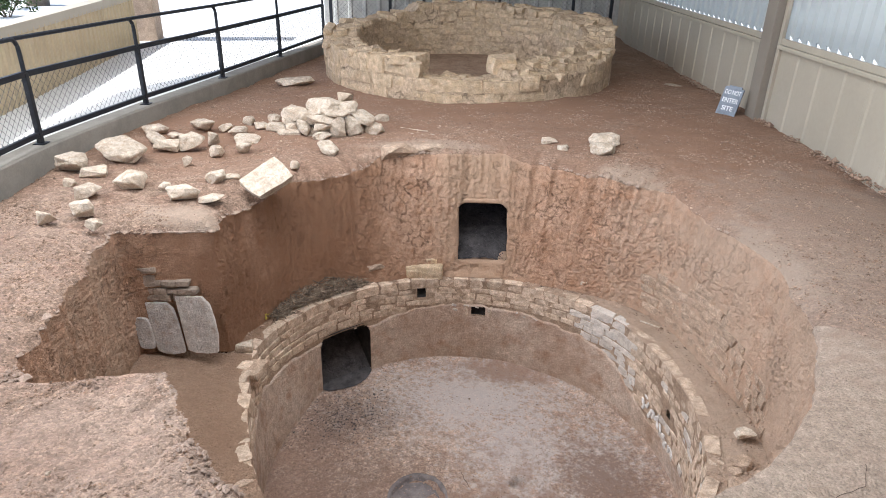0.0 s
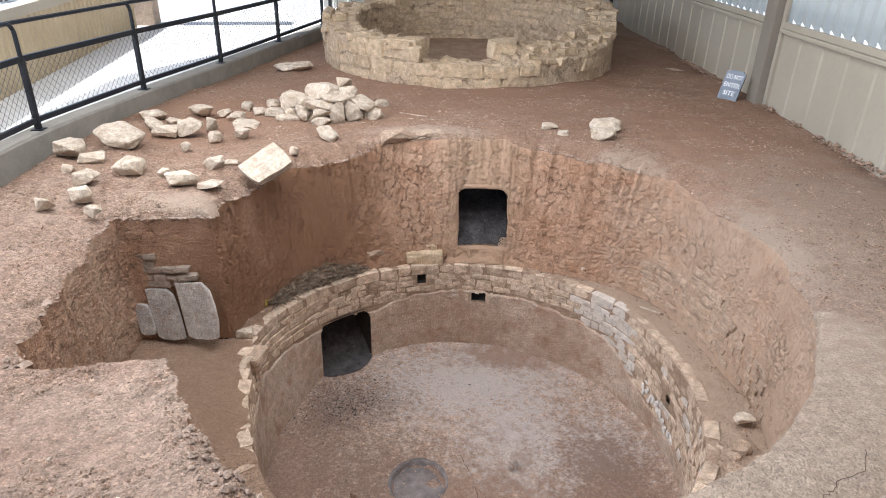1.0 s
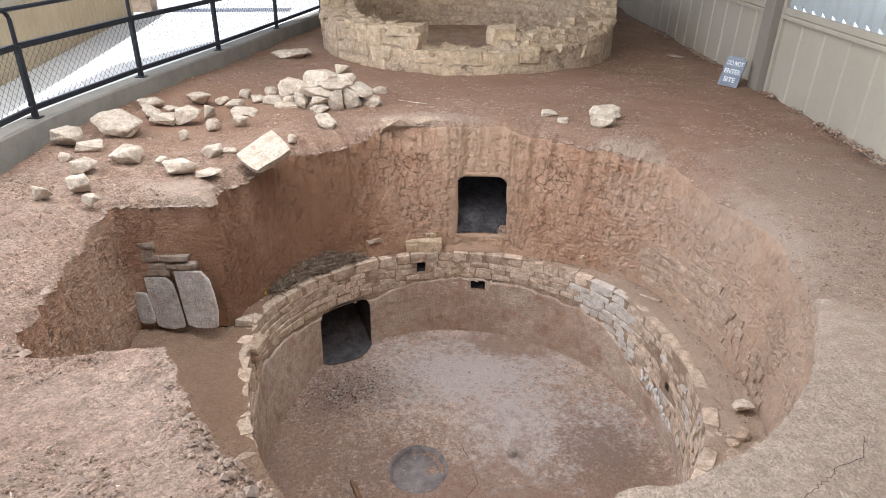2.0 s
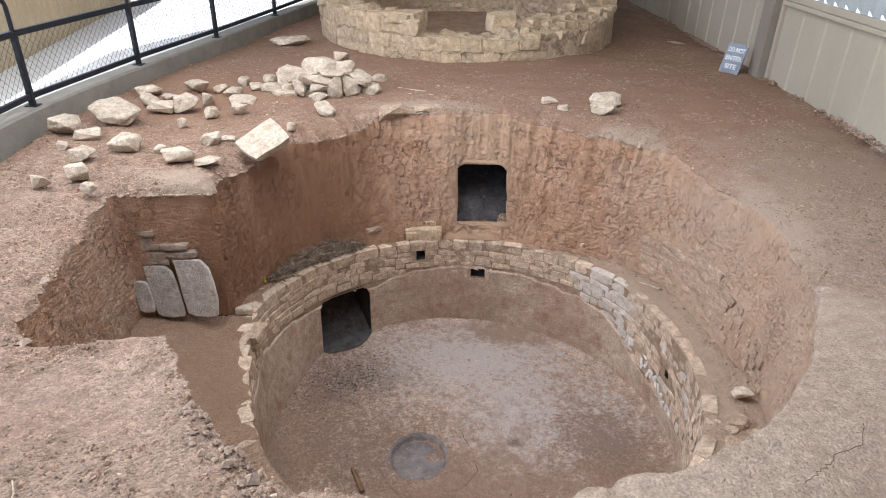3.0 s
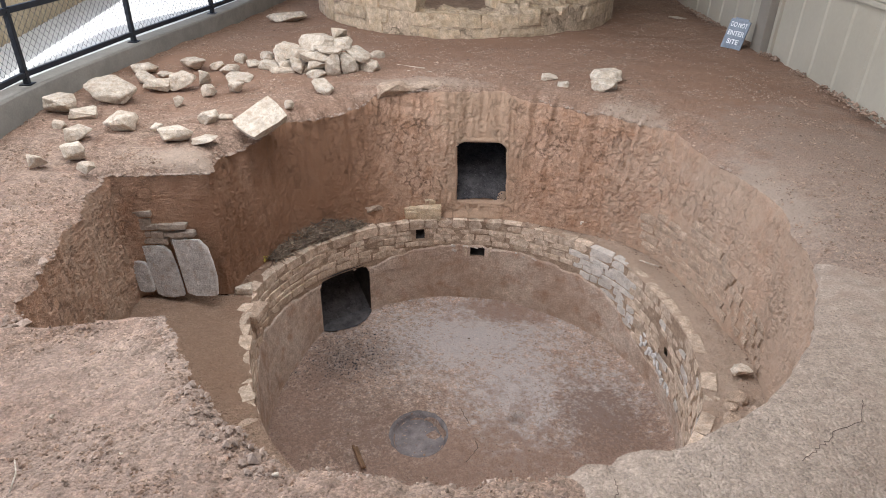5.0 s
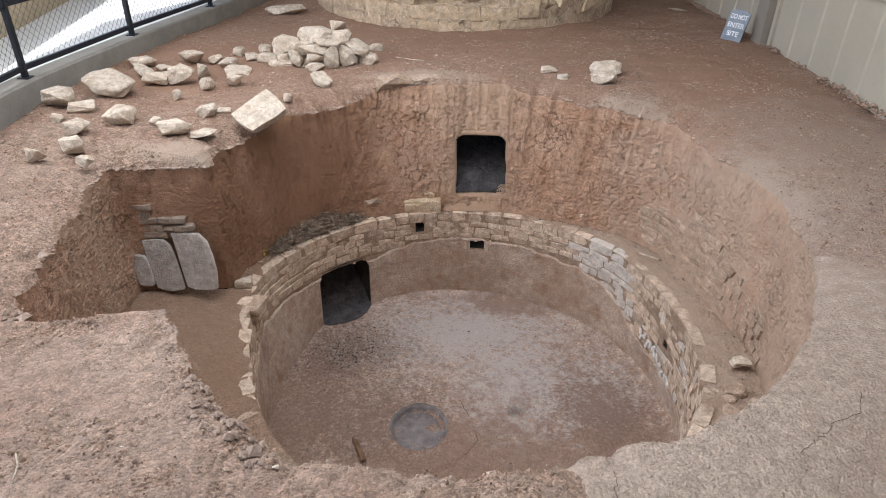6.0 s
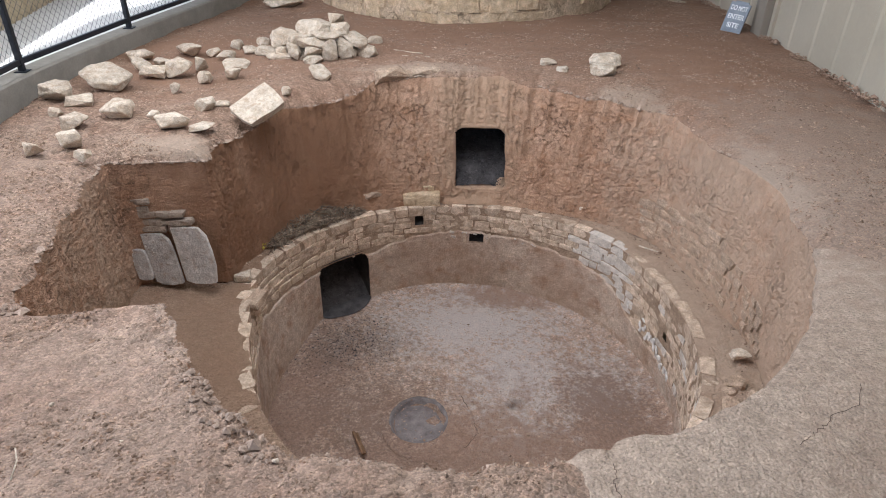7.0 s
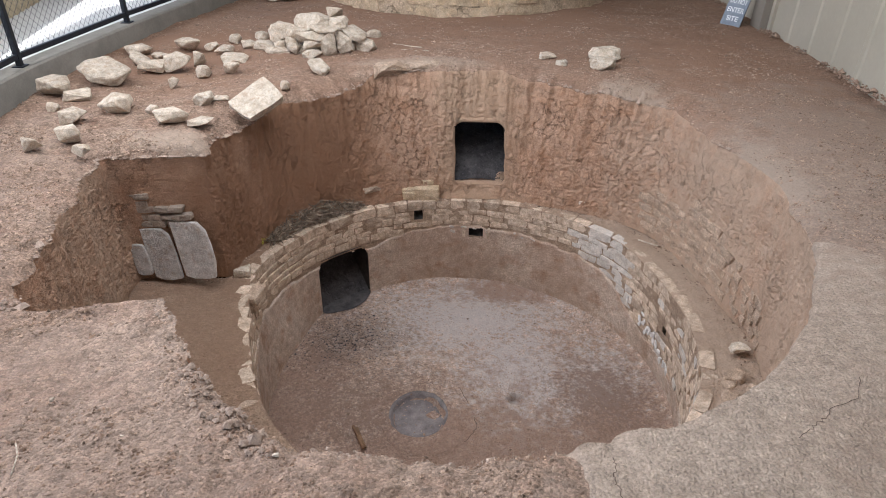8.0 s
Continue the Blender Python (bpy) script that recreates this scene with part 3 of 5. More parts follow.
tunnel("tunnel_upper", [(x, 6.09 + 0.33 * (z + 1.1), z) for x, z in rounded(TUN[0] - 0.02, TUN[1] + 0.02, TUN[2] - 0.02, TUN[3] + 0.02, 0.11)], (0, 1, 0), 1.5, M_HOLE_SHADE, "dug tunnel mouth high in the earth wall, shade painted near-black")


def tunnel_mouth():
    """The smoothed earth edge round the upper tunnel's opening."""
    line = [(x, z) for x, z in rounded(TUN[0] - 0.006, TUN[1] + 0.006, TUN[2], TUN[3] + 0.006, 0.11, 7) if z > -0.8]
    line = [(TUN[1] + 0.006, z) for z in (-1.1, -1.0, -0.9, -0.8, -0.7)] + line + [(TUN[0] - 0.006, z) for z in (-0.7, -0.8, -0.9, -1.0, -1.1)]
    pts = []
    for x, z in line:
        r = 2.19 + (1.885 - 2.19) * min(1.0, z / BENCH_Z) ** 0.8 + 0.024
        pts.append((x, CY + math.sqrt(r * r - (x - CX) ** 2), z))
    bm = bmesh.new()
    tube(bm, pts, 0.024, 9, False)
    me = bm_mesh("tunnel_mouth", bm, M_CUT, True)
    v = np.array([tuple(q.co) for q in me.vertices])
    v += 0.012 * np.c_[fbm(v, 0.09, 3, 270), fbm(v, 0.09, 3, 271), fbm(v, 0.09, 3, 272)]
    me.vertices.foreach_set("co", v.ravel())
    tagged(new("tunnel_mouth", me), "smoothed red earth edge round the upper tunnel", "pit wall", kind="structure")


tunnel_mouth()
da = radians(128.7)
ax = Vector((math.cos(da), math.sin(da), 0))
side = Vector((-ax.y, ax.x, 0))
tunnel("tunnel_lower", [tuple(Vector((CX, CY, 0)) + ax * 1.80 + side * s + Vector((0, 0, z))) for s, z in rounded(-0.31, 0.31, -2.38, -1.63, 0.1)], ax, 1.3, M_HOLE_SHADE, "low doorway through the curved wall at floor level, shade painted near-black")
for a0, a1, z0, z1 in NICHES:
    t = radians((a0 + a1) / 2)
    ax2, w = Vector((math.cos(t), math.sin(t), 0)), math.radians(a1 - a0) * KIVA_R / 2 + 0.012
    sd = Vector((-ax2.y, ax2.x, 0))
    tunnel("wall_niche", [tuple(Vector((CX, CY, 0)) + ax2 * (KIVA_R + 0.0) + sd * s + Vector((0, 0, z))) for s, z in ((-w, z0 - 0.012), (w, z0 - 0.012), (w, z1 + 0.012), (-w, z1 + 0.012))], ax2, 0.22, M_HOLE_SHADE, "small square recess in the curved masonry wall")

# ---- the shelter ----
WALL_X = 3.9


def corrugated(name, length, height, pitch, depth, material, duty=0.3):
    """A ribbed sheet in the x-z plane, ribs standing towards -y."""
    bm = bmesh.new()
    xs = []
    x = 0.0
    while x < length:
        for f, d in ((0.0, 0), (1 - duty, 0), (1 - duty * 0.75, depth), (1 - duty * 0.25, depth)):
            xs.append((x + f * pitch, -d))
        x += pitch
    pts = [(min(a, length), b) for a, b in xs]
    lo = [bm.verts.new((a, b, 0)) for a, b in pts]
    hi = [bm.verts.new((a, b, height)) for a, b in pts]
    for k in range(len(pts) - 1):
        if pts[k + 1][0] - pts[k][0] > 1e-5:
            bm.faces.new((lo[k], lo[k + 1], hi[k + 1], hi[k]))
    return bm


def east_wall():
    wall = thing("wall_east", "beige ribbed sheet-metal wall with translucent corrugated windows", "wall", kind="structure")
    turn = pose(0, 0, 0, 0, 0, -90)
    for y1, y0 in ((7.84, -6.0), (15.6, 8.18)):
        bm = corrugated("panel", y1 - y0, 1.02, 0.47, 0.014, M_PANEL, 0.2)
        bmesh.ops.transform(bm, matrix=Matrix.Translation((WALL_X, y1, -0.16)) @ turn, verts=bm.verts)
        part("panel", bm, M_PANEL, wall)
        bm = bmesh.new()
        box(bm, (0.06, y1 - y0, 0.045), (WALL_X - 0.025, (y0 + y1) / 2, 0.885), 0.006)
        box(bm, (0.035, y1 - y0, 0.07), (WALL_X - 0.008, (y0 + y1) / 2, 0.945), 0.005)
        part("window_sill", bm, M_PANEL, wall)
        bm = corrugated("window_pane", y1 - y0, 1.9, 0.2, 0.03, M_PANE, 0.4)
        for v in bm.verts:                           # the ribs stand open at the bottom
            if v.co.z < 0.01 and v.co.y < -0.01:
                v.co.z = 0.045
        bmesh.ops.transform(bm, matrix=Matrix.Translation((WALL_X + 0.014, y1, 0.978)) @ turn, verts=bm.verts)
        part("window_pane", bm, M_PANE, wall, "milky translucent corrugated sheet").visible_shadow = False
        bm = bmesh.new()
        box(bm, (0.05, y1 - y0, 1.6), (WALL_X + 0.01, (y0 + y1) / 2, 3.65))
        part("upper_panel", bm, M_PANEL, wall)
    bm = bmesh.new()
    box(bm, (0.05, 0.06, 2.0), (WALL_X - 0.02, 8.19, 1.9), 0.005)
    box(bm, (0.04, 0.07, 3.0), (WALL_X - 0.015, 7.845, 1.35), 0.005)
    part("window_frame", bm, M_PANEL, wall)
    bm = bmesh.new()
    box(bm, (0.14, 0.26, 4.6), (WALL_X - 0.05, 8.02, 2.1), 0.008)
    box(bm, (0.17, 0.30, 0.03), (WALL_X - 0.055, 8.02, 0.0), 0.004)
    part("column", bm, M_COLUMN, wall, "taupe painted steel column")


def pane_material():
    m = bpy.data.materials.new("translucent_sheet")
    m.use_nodes = True
    N, L = m.node_tree.nodes, m.node_tree.links
    b = N["Principled BSDF"]
    b.inputs["Base Color"].default_value = (0.45, 0.455, 0.425, 1)
    b.inputs["Roughness"].default_value = 0.35
    t = N.new("ShaderNodeBsdfTranslucent")
    t.inputs["Color"].default_value = (0.50, 0.51, 0.475, 1)
    x = N.new("ShaderNodeMixShader")
    x.inputs[0].default_value = 0.42
    L.new(b.outputs[0], x.inputs[1])
    L.new(t.outputs[0], x.inputs[2])
    L.new(x.outputs[0], N["Material Output"].inputs[0])
    return m


M_PANE = pane_material()
east_wall()


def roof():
    """An unseen lined roof that keeps sun off the pit, with an added overhead opening."""
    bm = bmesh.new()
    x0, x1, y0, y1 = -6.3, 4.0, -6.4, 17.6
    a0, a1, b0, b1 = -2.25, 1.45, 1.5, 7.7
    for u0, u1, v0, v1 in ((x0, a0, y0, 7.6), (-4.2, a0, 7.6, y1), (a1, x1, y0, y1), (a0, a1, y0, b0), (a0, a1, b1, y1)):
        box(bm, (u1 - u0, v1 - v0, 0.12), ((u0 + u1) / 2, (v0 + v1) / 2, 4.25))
    eave = ((x0, 7.6), (-4.2, 7.6), (-4.2, 12.5))    # unseen edge cut back northwards so sun reaches the walkway
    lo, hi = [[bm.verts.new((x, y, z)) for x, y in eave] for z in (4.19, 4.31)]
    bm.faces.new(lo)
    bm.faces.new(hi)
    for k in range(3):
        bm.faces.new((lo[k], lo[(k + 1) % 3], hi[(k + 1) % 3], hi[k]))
    tagged(new("ceiling", bm_mesh("ceiling", bm, M_ROOF)), "pale lined roof out of view, edges set to steer the sun", "ceiling", kind="structure")
    # invented translucent sheet, out of view above the fill lamp
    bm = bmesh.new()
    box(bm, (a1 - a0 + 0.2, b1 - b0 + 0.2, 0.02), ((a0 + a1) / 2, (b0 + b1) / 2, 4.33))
    tagged(new("skylight", bm_mesh("skylight", bm, M_PANE)), "milky unseen sheet added above the overhead fill lamp", "skylight", kind="structure")


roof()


# kerb and walkway on the west side
KERB = [(-3.46, -6.0), (-3.50, 2.0), (-3.52, 4.0), (-3.50, 5.6), (-3.24, 7.16), (-2.89, 8.74), (-2.54, 10.5), (-2.18, 12.2), (-1.75, 14.2)]


def kerb_at(s):
    """A smooth line through the kerb's corners, s from 0 to 1."""
    k = s * (len(KERB) - 1)
    i = min(int(k), len(KERB) - 2)
    u = k - i
    p = [Vector((*KERB[min(max(j, 0), len(KERB) - 1)], 0)) for j in (i - 1, i, i + 1, i + 2)]
    return 0.5 * ((2 * p[1]) + (p[2] - p[0]) * u + (2 * p[0] - 5 * p[1] + 4 * p[2] - p[3]) * u * u + (3 * p[1] - p[0] - 3 * p[2] + p[3]) * u ** 3)


def west_kerb():
    bm = bmesh.new()
    prof = [(0.0, -0.3), (0.0, 0.16), (-0.015, 0.175), (-0.20, 0.175), (-0.215, 0.16), (-0.215, -0.3)]
    prev = None
    for k in range(121):
        p = kerb_at(k / 120)
        d = kerb_at(min(1, k / 120 + 0.004)) - kerb_at(max(0, k / 120 - 0.004))
        d.normalize()
        nrm = Vector((d.y, -d.x, 0))
        row = [bm.verts.new((p.x + nrm.x * a, p.y + nrm.y * a, z)) for a, z in prof]
        if prev:
            for j in range(len(prof) - 1):
                bm.faces.new((prev[j], row[j], row[j + 1], prev[j + 1]))
        prev = row
    tagged(new("kerb", bm_mesh("kerb", bm, M_CONCRETE)), "low grey concrete kerb under the railing", "kerb", kind="structure")
    bm = bmesh.new()
    L, R = [], []
    for k in range(41):
        p = kerb_at(k / 40)
        far = 16 if k == 40 else 0
        R.append(bm.verts.new((p.x - 0.17 - 0.06 * far, p.y + far, 0.14)))
        L.append(bm.verts.new((-6.6 - 0.1 * k, p.y + far, 0.14)))
    for k in range(40):
        bm.faces.new((L[k], R[k], R[k + 1], L[k + 1]))
    tagged(new("walkway", bm_mesh("walkway", bm, M_PAVING)), "sunlit pale concrete walkway beside the shelter", "walkway", kind="structure")


west_kerb()

# ---- the round tower stump ----
TX, TY, T_OUT, T_IN = 0.38, 10.6, 2.2, 1.72
# degrees, height of the inner edge, height of the outer edge of the broken top
T_H = np.array([(0, 0.74, 0.88), (12, 0.78, 0.88), (25, 0.80, 0.86), (40, 0.84, 0.86), (60, 0.88, 0.88), (75, 0.93, 0.90), (90, 0.92, 0.90), (118, 0.92, 0.88), (121, 0.80, 0.78), (140, 0.72, 0.70),
                (165, 0.70, 0.64), (186, 0.66, 0.60), (190, 0.54, 0.52), (212, 0.55, 0.54), (238, 0.55, 0.52), (249, 0.54, 0.52), (251, 0.30, 0.29), (266, 0.30, 0.28), (279, 0.31, 0.29),
                (281, 0.54, 0.33), (300, 0.52, 0.34), (315, 0.56, 0.37), (330, 0.62, 0.46), (342, 0.66, 0.58), (350, 0.70, 0.76)], float)


def tower_top(deg, lane):
    """Height of the broken top, lane 0 at the inner edge to 1 at the outer one."""
    return round_list(deg, T_H, 1) * (1 - lane) + round_list(deg, T_H, 2) * lane


def tower_core():
    n = 760
    a = np.arange(n) * 360 / n
    c, s = np.cos(np.radians(a)), np.sin(np.radians(a))
    prof = [(1.0, u) for u in np.linspace(-0.15, 1, 26)] + [(1 - u, 1.0) for u in np.linspace(0.06, 0.94, 14)] + [(0.0, u) for u in np.linspace(1, -0.15, 26)]
    rings = []
    for lane, u in prof:
        r = T_IN + (T_OUT - T_IN) * lane
        h = tower_top(a, lane) - 0.03
        p = np.c_[TX + r * c, TY + r * s, np.where(u > 0, u * h, u)]
        d = 0.016 * fbm(p, 0.22, 4, 140)
        p[:, 0] += d * c
        p[:, 1] += d * s
        if u > 0.98:
            p[:, 2] += 0.045 * fbm(p, 0.16, 4, 150, 0.6)
        rings.append(p)
    ob = new("tower_wall", mesh_of("tower_wall", np.concatenate(rings), grid_faces(len(prof), n, True), M_TOWERMUD))
    return tagged(ob, "round ruined tower stump of tan sandstone blocks in mud mortar", "ruin")


tower = tower_core()


def tower_stones():
    """Blocks of both faces and the broken top of the stump."""
    z = -0.02
    while z < 0.92:                                  # inner face, far side
        h = RNG.uniform(0.075, 0.13)
        a = 2 + RNG.uniform(0, 5)
        while a < 178:
            w = RNG.choice([0.10, 0.15, 0.2, 0.27, 0.34]) * RNG.uniform(0.85, 1.15)
            m = a + math.degrees(w / T_IN) / 2
            if z + h < float(tower_top(m, 0)) + 0.02:
                r = T_IN + 0.052 + RNG.uniform(-0.012, 0.012)
                set_stone(TOWER_STONES, tower, TX + r * math.cos(radians(m)), TY + r * math.sin(radians(m)), z + h / 2 + RNG.uniform(-0.016, 0.016), m + 90,
                          (w - 0.006, 0.12, h * RNG.uniform(0.78, 1.05)), RNG.uniform(-3, 3))
            a += math.degrees(w / T_IN)
        z += h
    z = 0.0
    for h in (0.14, 0.16, 0.22, 0.15, 0.13):         # outer face, near side
        a = 168 + RNG.uniform(0, 6)
        while a < 372:
            w = RNG.choice([0.16, 0.24, 0.32, 0.44, 0.56]) * RNG.uniform(0.85, 1.15)
            m = a + math.degrees(w / T_OUT) / 2
            smeared = m > 295 and RNG.rand() < 0.6
            if z + h < float(tower_top(m, 1)) + 0.06 and not smeared:
                r = T_OUT - 0.062 + RNG.uniform(-0.012, 0.008)
                set_stone(TOWER_STONES, tower, TX + r * math.cos(radians(m)), TY + r * math.sin(radians(m)), z + h / 2 + RNG.uniform(-0.012, 0.012), m + 90,
                          (w + 0.004, 0.15, h * RNG.uniform(0.92, 1.08)), RNG.uniform(-2.5, 2.5))
            a += math.degrees(w / T_OUT)
        z += h
    for lane in (0.12, 0.38, 0.64, 0.88):            # broken top
        a = RNG.uniform(0, 6)
        r0 = T_IN + (T_OUT - T_IN) * lane
        while a < 360:
            near = 280 < a < 352
            w = RNG.uniform(0.10, 0.24) if near else RNG.uniform(0.16, 0.36)
            m = a + math.degrees(w / r0) / 2
            if RNG.rand() < (0.6 if near else 0.42):
                r = r0 + RNG.uniform(-0.03, 0.03)
                set_stone(TOWER_CAPS, tower, TX + r * math.cos(radians(m)), TY + r * math.sin(radians(m)), float(tower_top(m, lane)) - 0.045 + RNG.uniform(-0.02, 0.02), m + 90 + RNG.uniform(-35, 35),
                          (w * RNG.uniform(0.7, 1.0), RNG.uniform(0.11, 0.2), RNG.uniform(0.07, 0.13)), RNG.uniform(-9, 9))
            a += math.degrees(w / r0)
    # the squared blocks at the ends of the gap, and the big block beside it
    for m, lane, size, base in ((246.5, 0.5, (0.34, 0.44, 0.25), 0.29), (237.0, 0.6, (0.42, 0.30, 0.22), 0.32), (283.5, 0.2, (0.34, 0.26, 0.22), 0.31), (225, 0.72, (0.5, 0.26, 0.22), 0.31)):
        r = T_IN + (T_OUT - T_IN) * lane
        set_stone(TOWER_CAPS, tower, TX + r * math.cos(radians(m)), TY + r * math.sin(radians(m)), base + size[2] / 2, m + 90, size)


M_TOWERSTONE = surface("tower_sandstone", (0.55, 0.405, 0.255), (0.67, 0.52, 0.365), 0.16, 0.010, 0.92, 1.0, third=(0.50, 0.355, 0.225), random_tint=0.09, clod=0.04, mottle=0.3)
TOWER_STONES = [stone_mesh("stone", 300 + k, M_TOWERSTONE, 10.0, 0.10, 0.04) for k in range(12)]
TOWER_CAPS = [stone_mesh("stone", 330 + k, M_TOWERSTONE, 10.0, 0.15, 0.05) for k in range(10)]

# earth inside the stump
bm = bmesh.new()
bmesh.ops.create_circle(bm, cap_ends=True, segments=64, radius=T_IN + 0.05, matrix=Matrix.Translation((TX, TY, 0.035)))
tagged(new("tower_floor", bm_mesh("tower_floor", bm, M_BENCH)), "reddish earth floor inside the tower stump", "floor", kind="structure")


# ---- loose stones ----
def rock_mesh(seed, flat=1.0, points=17):
    """A broken sandstone lump in a unit box, resting on z = 0."""
    rnd = random.Random(seed)
    bm = bmesh.new()
    for _ in range(points):
        v = Vector([rnd.uniform(-1, 1) for _ in range(3)])
        v = v / max(abs(c) for c in v) ** 0.75 / v.length ** 0.25
        v.z *= flat
        bm.verts.new(v)
    got = bmesh.ops.convex_hull(bm, input=bm.verts[:])
    loose = [v for v in bm.verts if not v.link_faces]
    bmesh.ops.delete(bm, geom=loose, context="VERTS")
    bmesh.ops.dissolve_limit(bm, angle_limit=radians(12), verts=bm.verts[:], edges=bm.edges[:])
    bmesh.ops.bevel(bm, geom=bm.edges[:], offset=0.07, segments=1, affect="EDGES", clamp_overlap=True, profile=0.6)
    bmesh.ops.triangulate(bm, faces=bm.faces[:])
    for _ in range(2):
        bmesh.ops.subdivide_edges(bm, edges=[e for e in bm.edges if e.calc_length() > 0.22], cuts=1)
        bmesh.ops.triangulate(bm, faces=bm.faces[:])
    shift = Vector((seed * 1.7, seed * 0.9, 0))
    for v in bm.verts:
        v.co += 0.07 * Vector(noise.noise_vector(v.co * 1.9 + shift)) + 0.035 * Vector(noise.noise_vector(v.co * 5.0 + shift)) + 0.018 * Vector(noise.noise_vector(v.co * 12.0 + shift))
    lo = Vector([min(v.co[i] for v in bm.verts) for i in range(3)])
    hi = Vector([max(v.co[i] for v in bm.verts) for i in range(3)])
    for v in bm.verts:
        v.co = Vector(((v.co.x - lo.x) / (hi.x - lo.x) - 0.5, (v.co.y - lo.y) / (hi.y - lo.y) - 0.5, (v.co.z - lo.z) / (hi.z - lo.z)))
    me = bm_mesh("rock", bm, M_RUBBLE, False)
    return me


ROCKS = [rock_mesh(40 + k, 1.0, 13 + k % 3 * 3) for k in range(18)]
M_MUDSTONE = surface("mud_covered_stone", (0.425, 0.30, 0.21), (0.50, 0.37, 0.27), 0.2, 0.010, 0.95, 1.0, random_tint=0.07, clod=0.035, mottle=0.34, pebble=0.013, speck=0.12)
MUD_STONES = [stone_mesh("stone", 500 + k, M_MUDSTONE, 9.0, 0.10, 0.04) for k in range(6)]
MUD_ROCK = rock_mesh(120)
MUD_ROCK.materials.clear()
MUD_ROCK.materials.append(M_MUDSTONE)


def rock(x, y, w, d, h, yaw=0.0, z=-0.012, tip=0.0, lean=0.0, label="", group="loose stones on the soil", mesh=None, name="loose_stone"):
    ob = new(name, mesh or ROCKS[RNG.randint(len(ROCKS))])
    ob.matrix_basis = pose(x, y, z, lean, tip, yaw) @ Matrix.Diagonal((w, d, h, 1))
    return tagged(ob, label or "rough tan sandstone lump lying on red soil", "stone", group)


# x, y, width, depth, height
LOOSE_NEAR_KERB = [(-3.24, 5.50, 0.28, 0.23, 0.14), (-3.01, 5.38, 0.23, 0.19, 0.08), (-2.94, 5.84, 0.45, 0.34, 0.19), (-3.01, 6.75, 0.28, 0.22, 0.09), (-2.86, 6.38, 0.18, 0.14, 0.11),
                   (-2.69, 6.20, 0.25, 0.20, 0.10), (-2.73, 6.55, 0.17, 0.14, 0.07), (-2.46, 6.26, 0.25, 0.20, 0.14), (-2.56, 6.93, 0.28, 0.20, 0.11), (-2.31, 6.42, 0.12, 0.09, 0.12),
                   (-2.17, 6.05, 0.16, 0.13, 0.10), (-2.00, 6.54, 0.28, 0.22, 0.06), (-1.91, 6.14, 0.16, 0.13, 0.10), (-2.17, 6.80, 0.20, 0.16, 0.08), (-2.16, 7.21, 0.14, 0.12, 0.09)]
LOOSE_BY_ALCOVE = [(-2.57, 5.09, 0.26, 0.21, 0.14), (-2.81, 4.88, 0.19, 0.15, 0.10), (-2.64, 4.49, 0.18, 0.15, 0.11), (-2.47, 4.27, 0.12, 0.09, 0.07), (-2.85, 4.35, 0.13, 0.10, 0.09),
                   (-3.08, 5.11, 0.11, 0.09, 0.07), (-2.05, 4.89, 0.27, 0.16, 0.10), (-1.83, 4.88, 0.19, 0.15, 0.04), (-1.92, 5.29, 0.16, 0.13, 0.10), (-1.82, 5.37, 0.16, 0.09, 0.05),
                   (-2.28, 5.07, 0.10, 0.08, 0.07), (-2.32, 5.75, 0.09, 0.07, 0.08)]
LOOSE_BY_HEAP = [(-2.11, 9.45, 0.53, 0.36, 0.10), (-1.11, 6.17, 0.22, 0.17, 0.12), (-1.35, 5.73, 0.10, 0.08, 0.07), (-2.34, 6.95, 0.15, 0.12, 0.07), (-1.96, 7.00, 0.18, 0.15, 0.08),
                 (-1.92, 7.36, 0.16, 0.13, 0.09), (-1.78, 6.94, 0.23, 0.18, 0.10), (-1.63, 6.83, 0.27, 0.18, 0.07), (-0.73, 6.89, 0.22, 0.16, 0.14), (-0.68, 7.35, 0.16, 0.13, 0.11)]
LOOSE_EAST = [(1.12, 6.71, 0.18, 0.14, 0.06), (1.24, 6.47, 0.12, 0.10, 0.06), (2.37, 9.91, 0.07, 0.05, 0.06),
              (2.43, 9.84, 0.08, 0.07, 0.06), (1.72, 8.85, 0.08, 0.06, 0.04), (3.49, 10.03, 0.30, 0.10, 0.03)]
for rows_, words in ((LOOSE_NEAR_KERB, "pale tan sandstone lump on red soil near the kerb"), (LOOSE_BY_ALCOVE, "weathered pale sandstone lump on soil by the pit's corner"),
                     (LOOSE_BY_HEAP, "tan sandstone lump lying beside the heap of stones"), (LOOSE_EAST, "small weathered sandstone lump half sunk in soil")):
    for x, y, w, d, h in rows_:
        rock(x, y, w * 0.98, d, h * 1.15, RNG.uniform(-18, 18), -0.02, RNG.uniform(-6, 6), RNG.uniform(-6, 6), words)
rock(1.70, 6.66, 0.32, 0.25, 0.15, 20, -0.03, label="weathered pale sandstone lump half sunk in soil", mesh=rock_mesh(131, 1.0, 30))
rock(1.62, 6.40, 0.25, 0.20, 0.12, -30, -0.02, label="weathered pale sandstone lump half sunk in soil", mesh=rock_mesh(132, 1.0, 30))
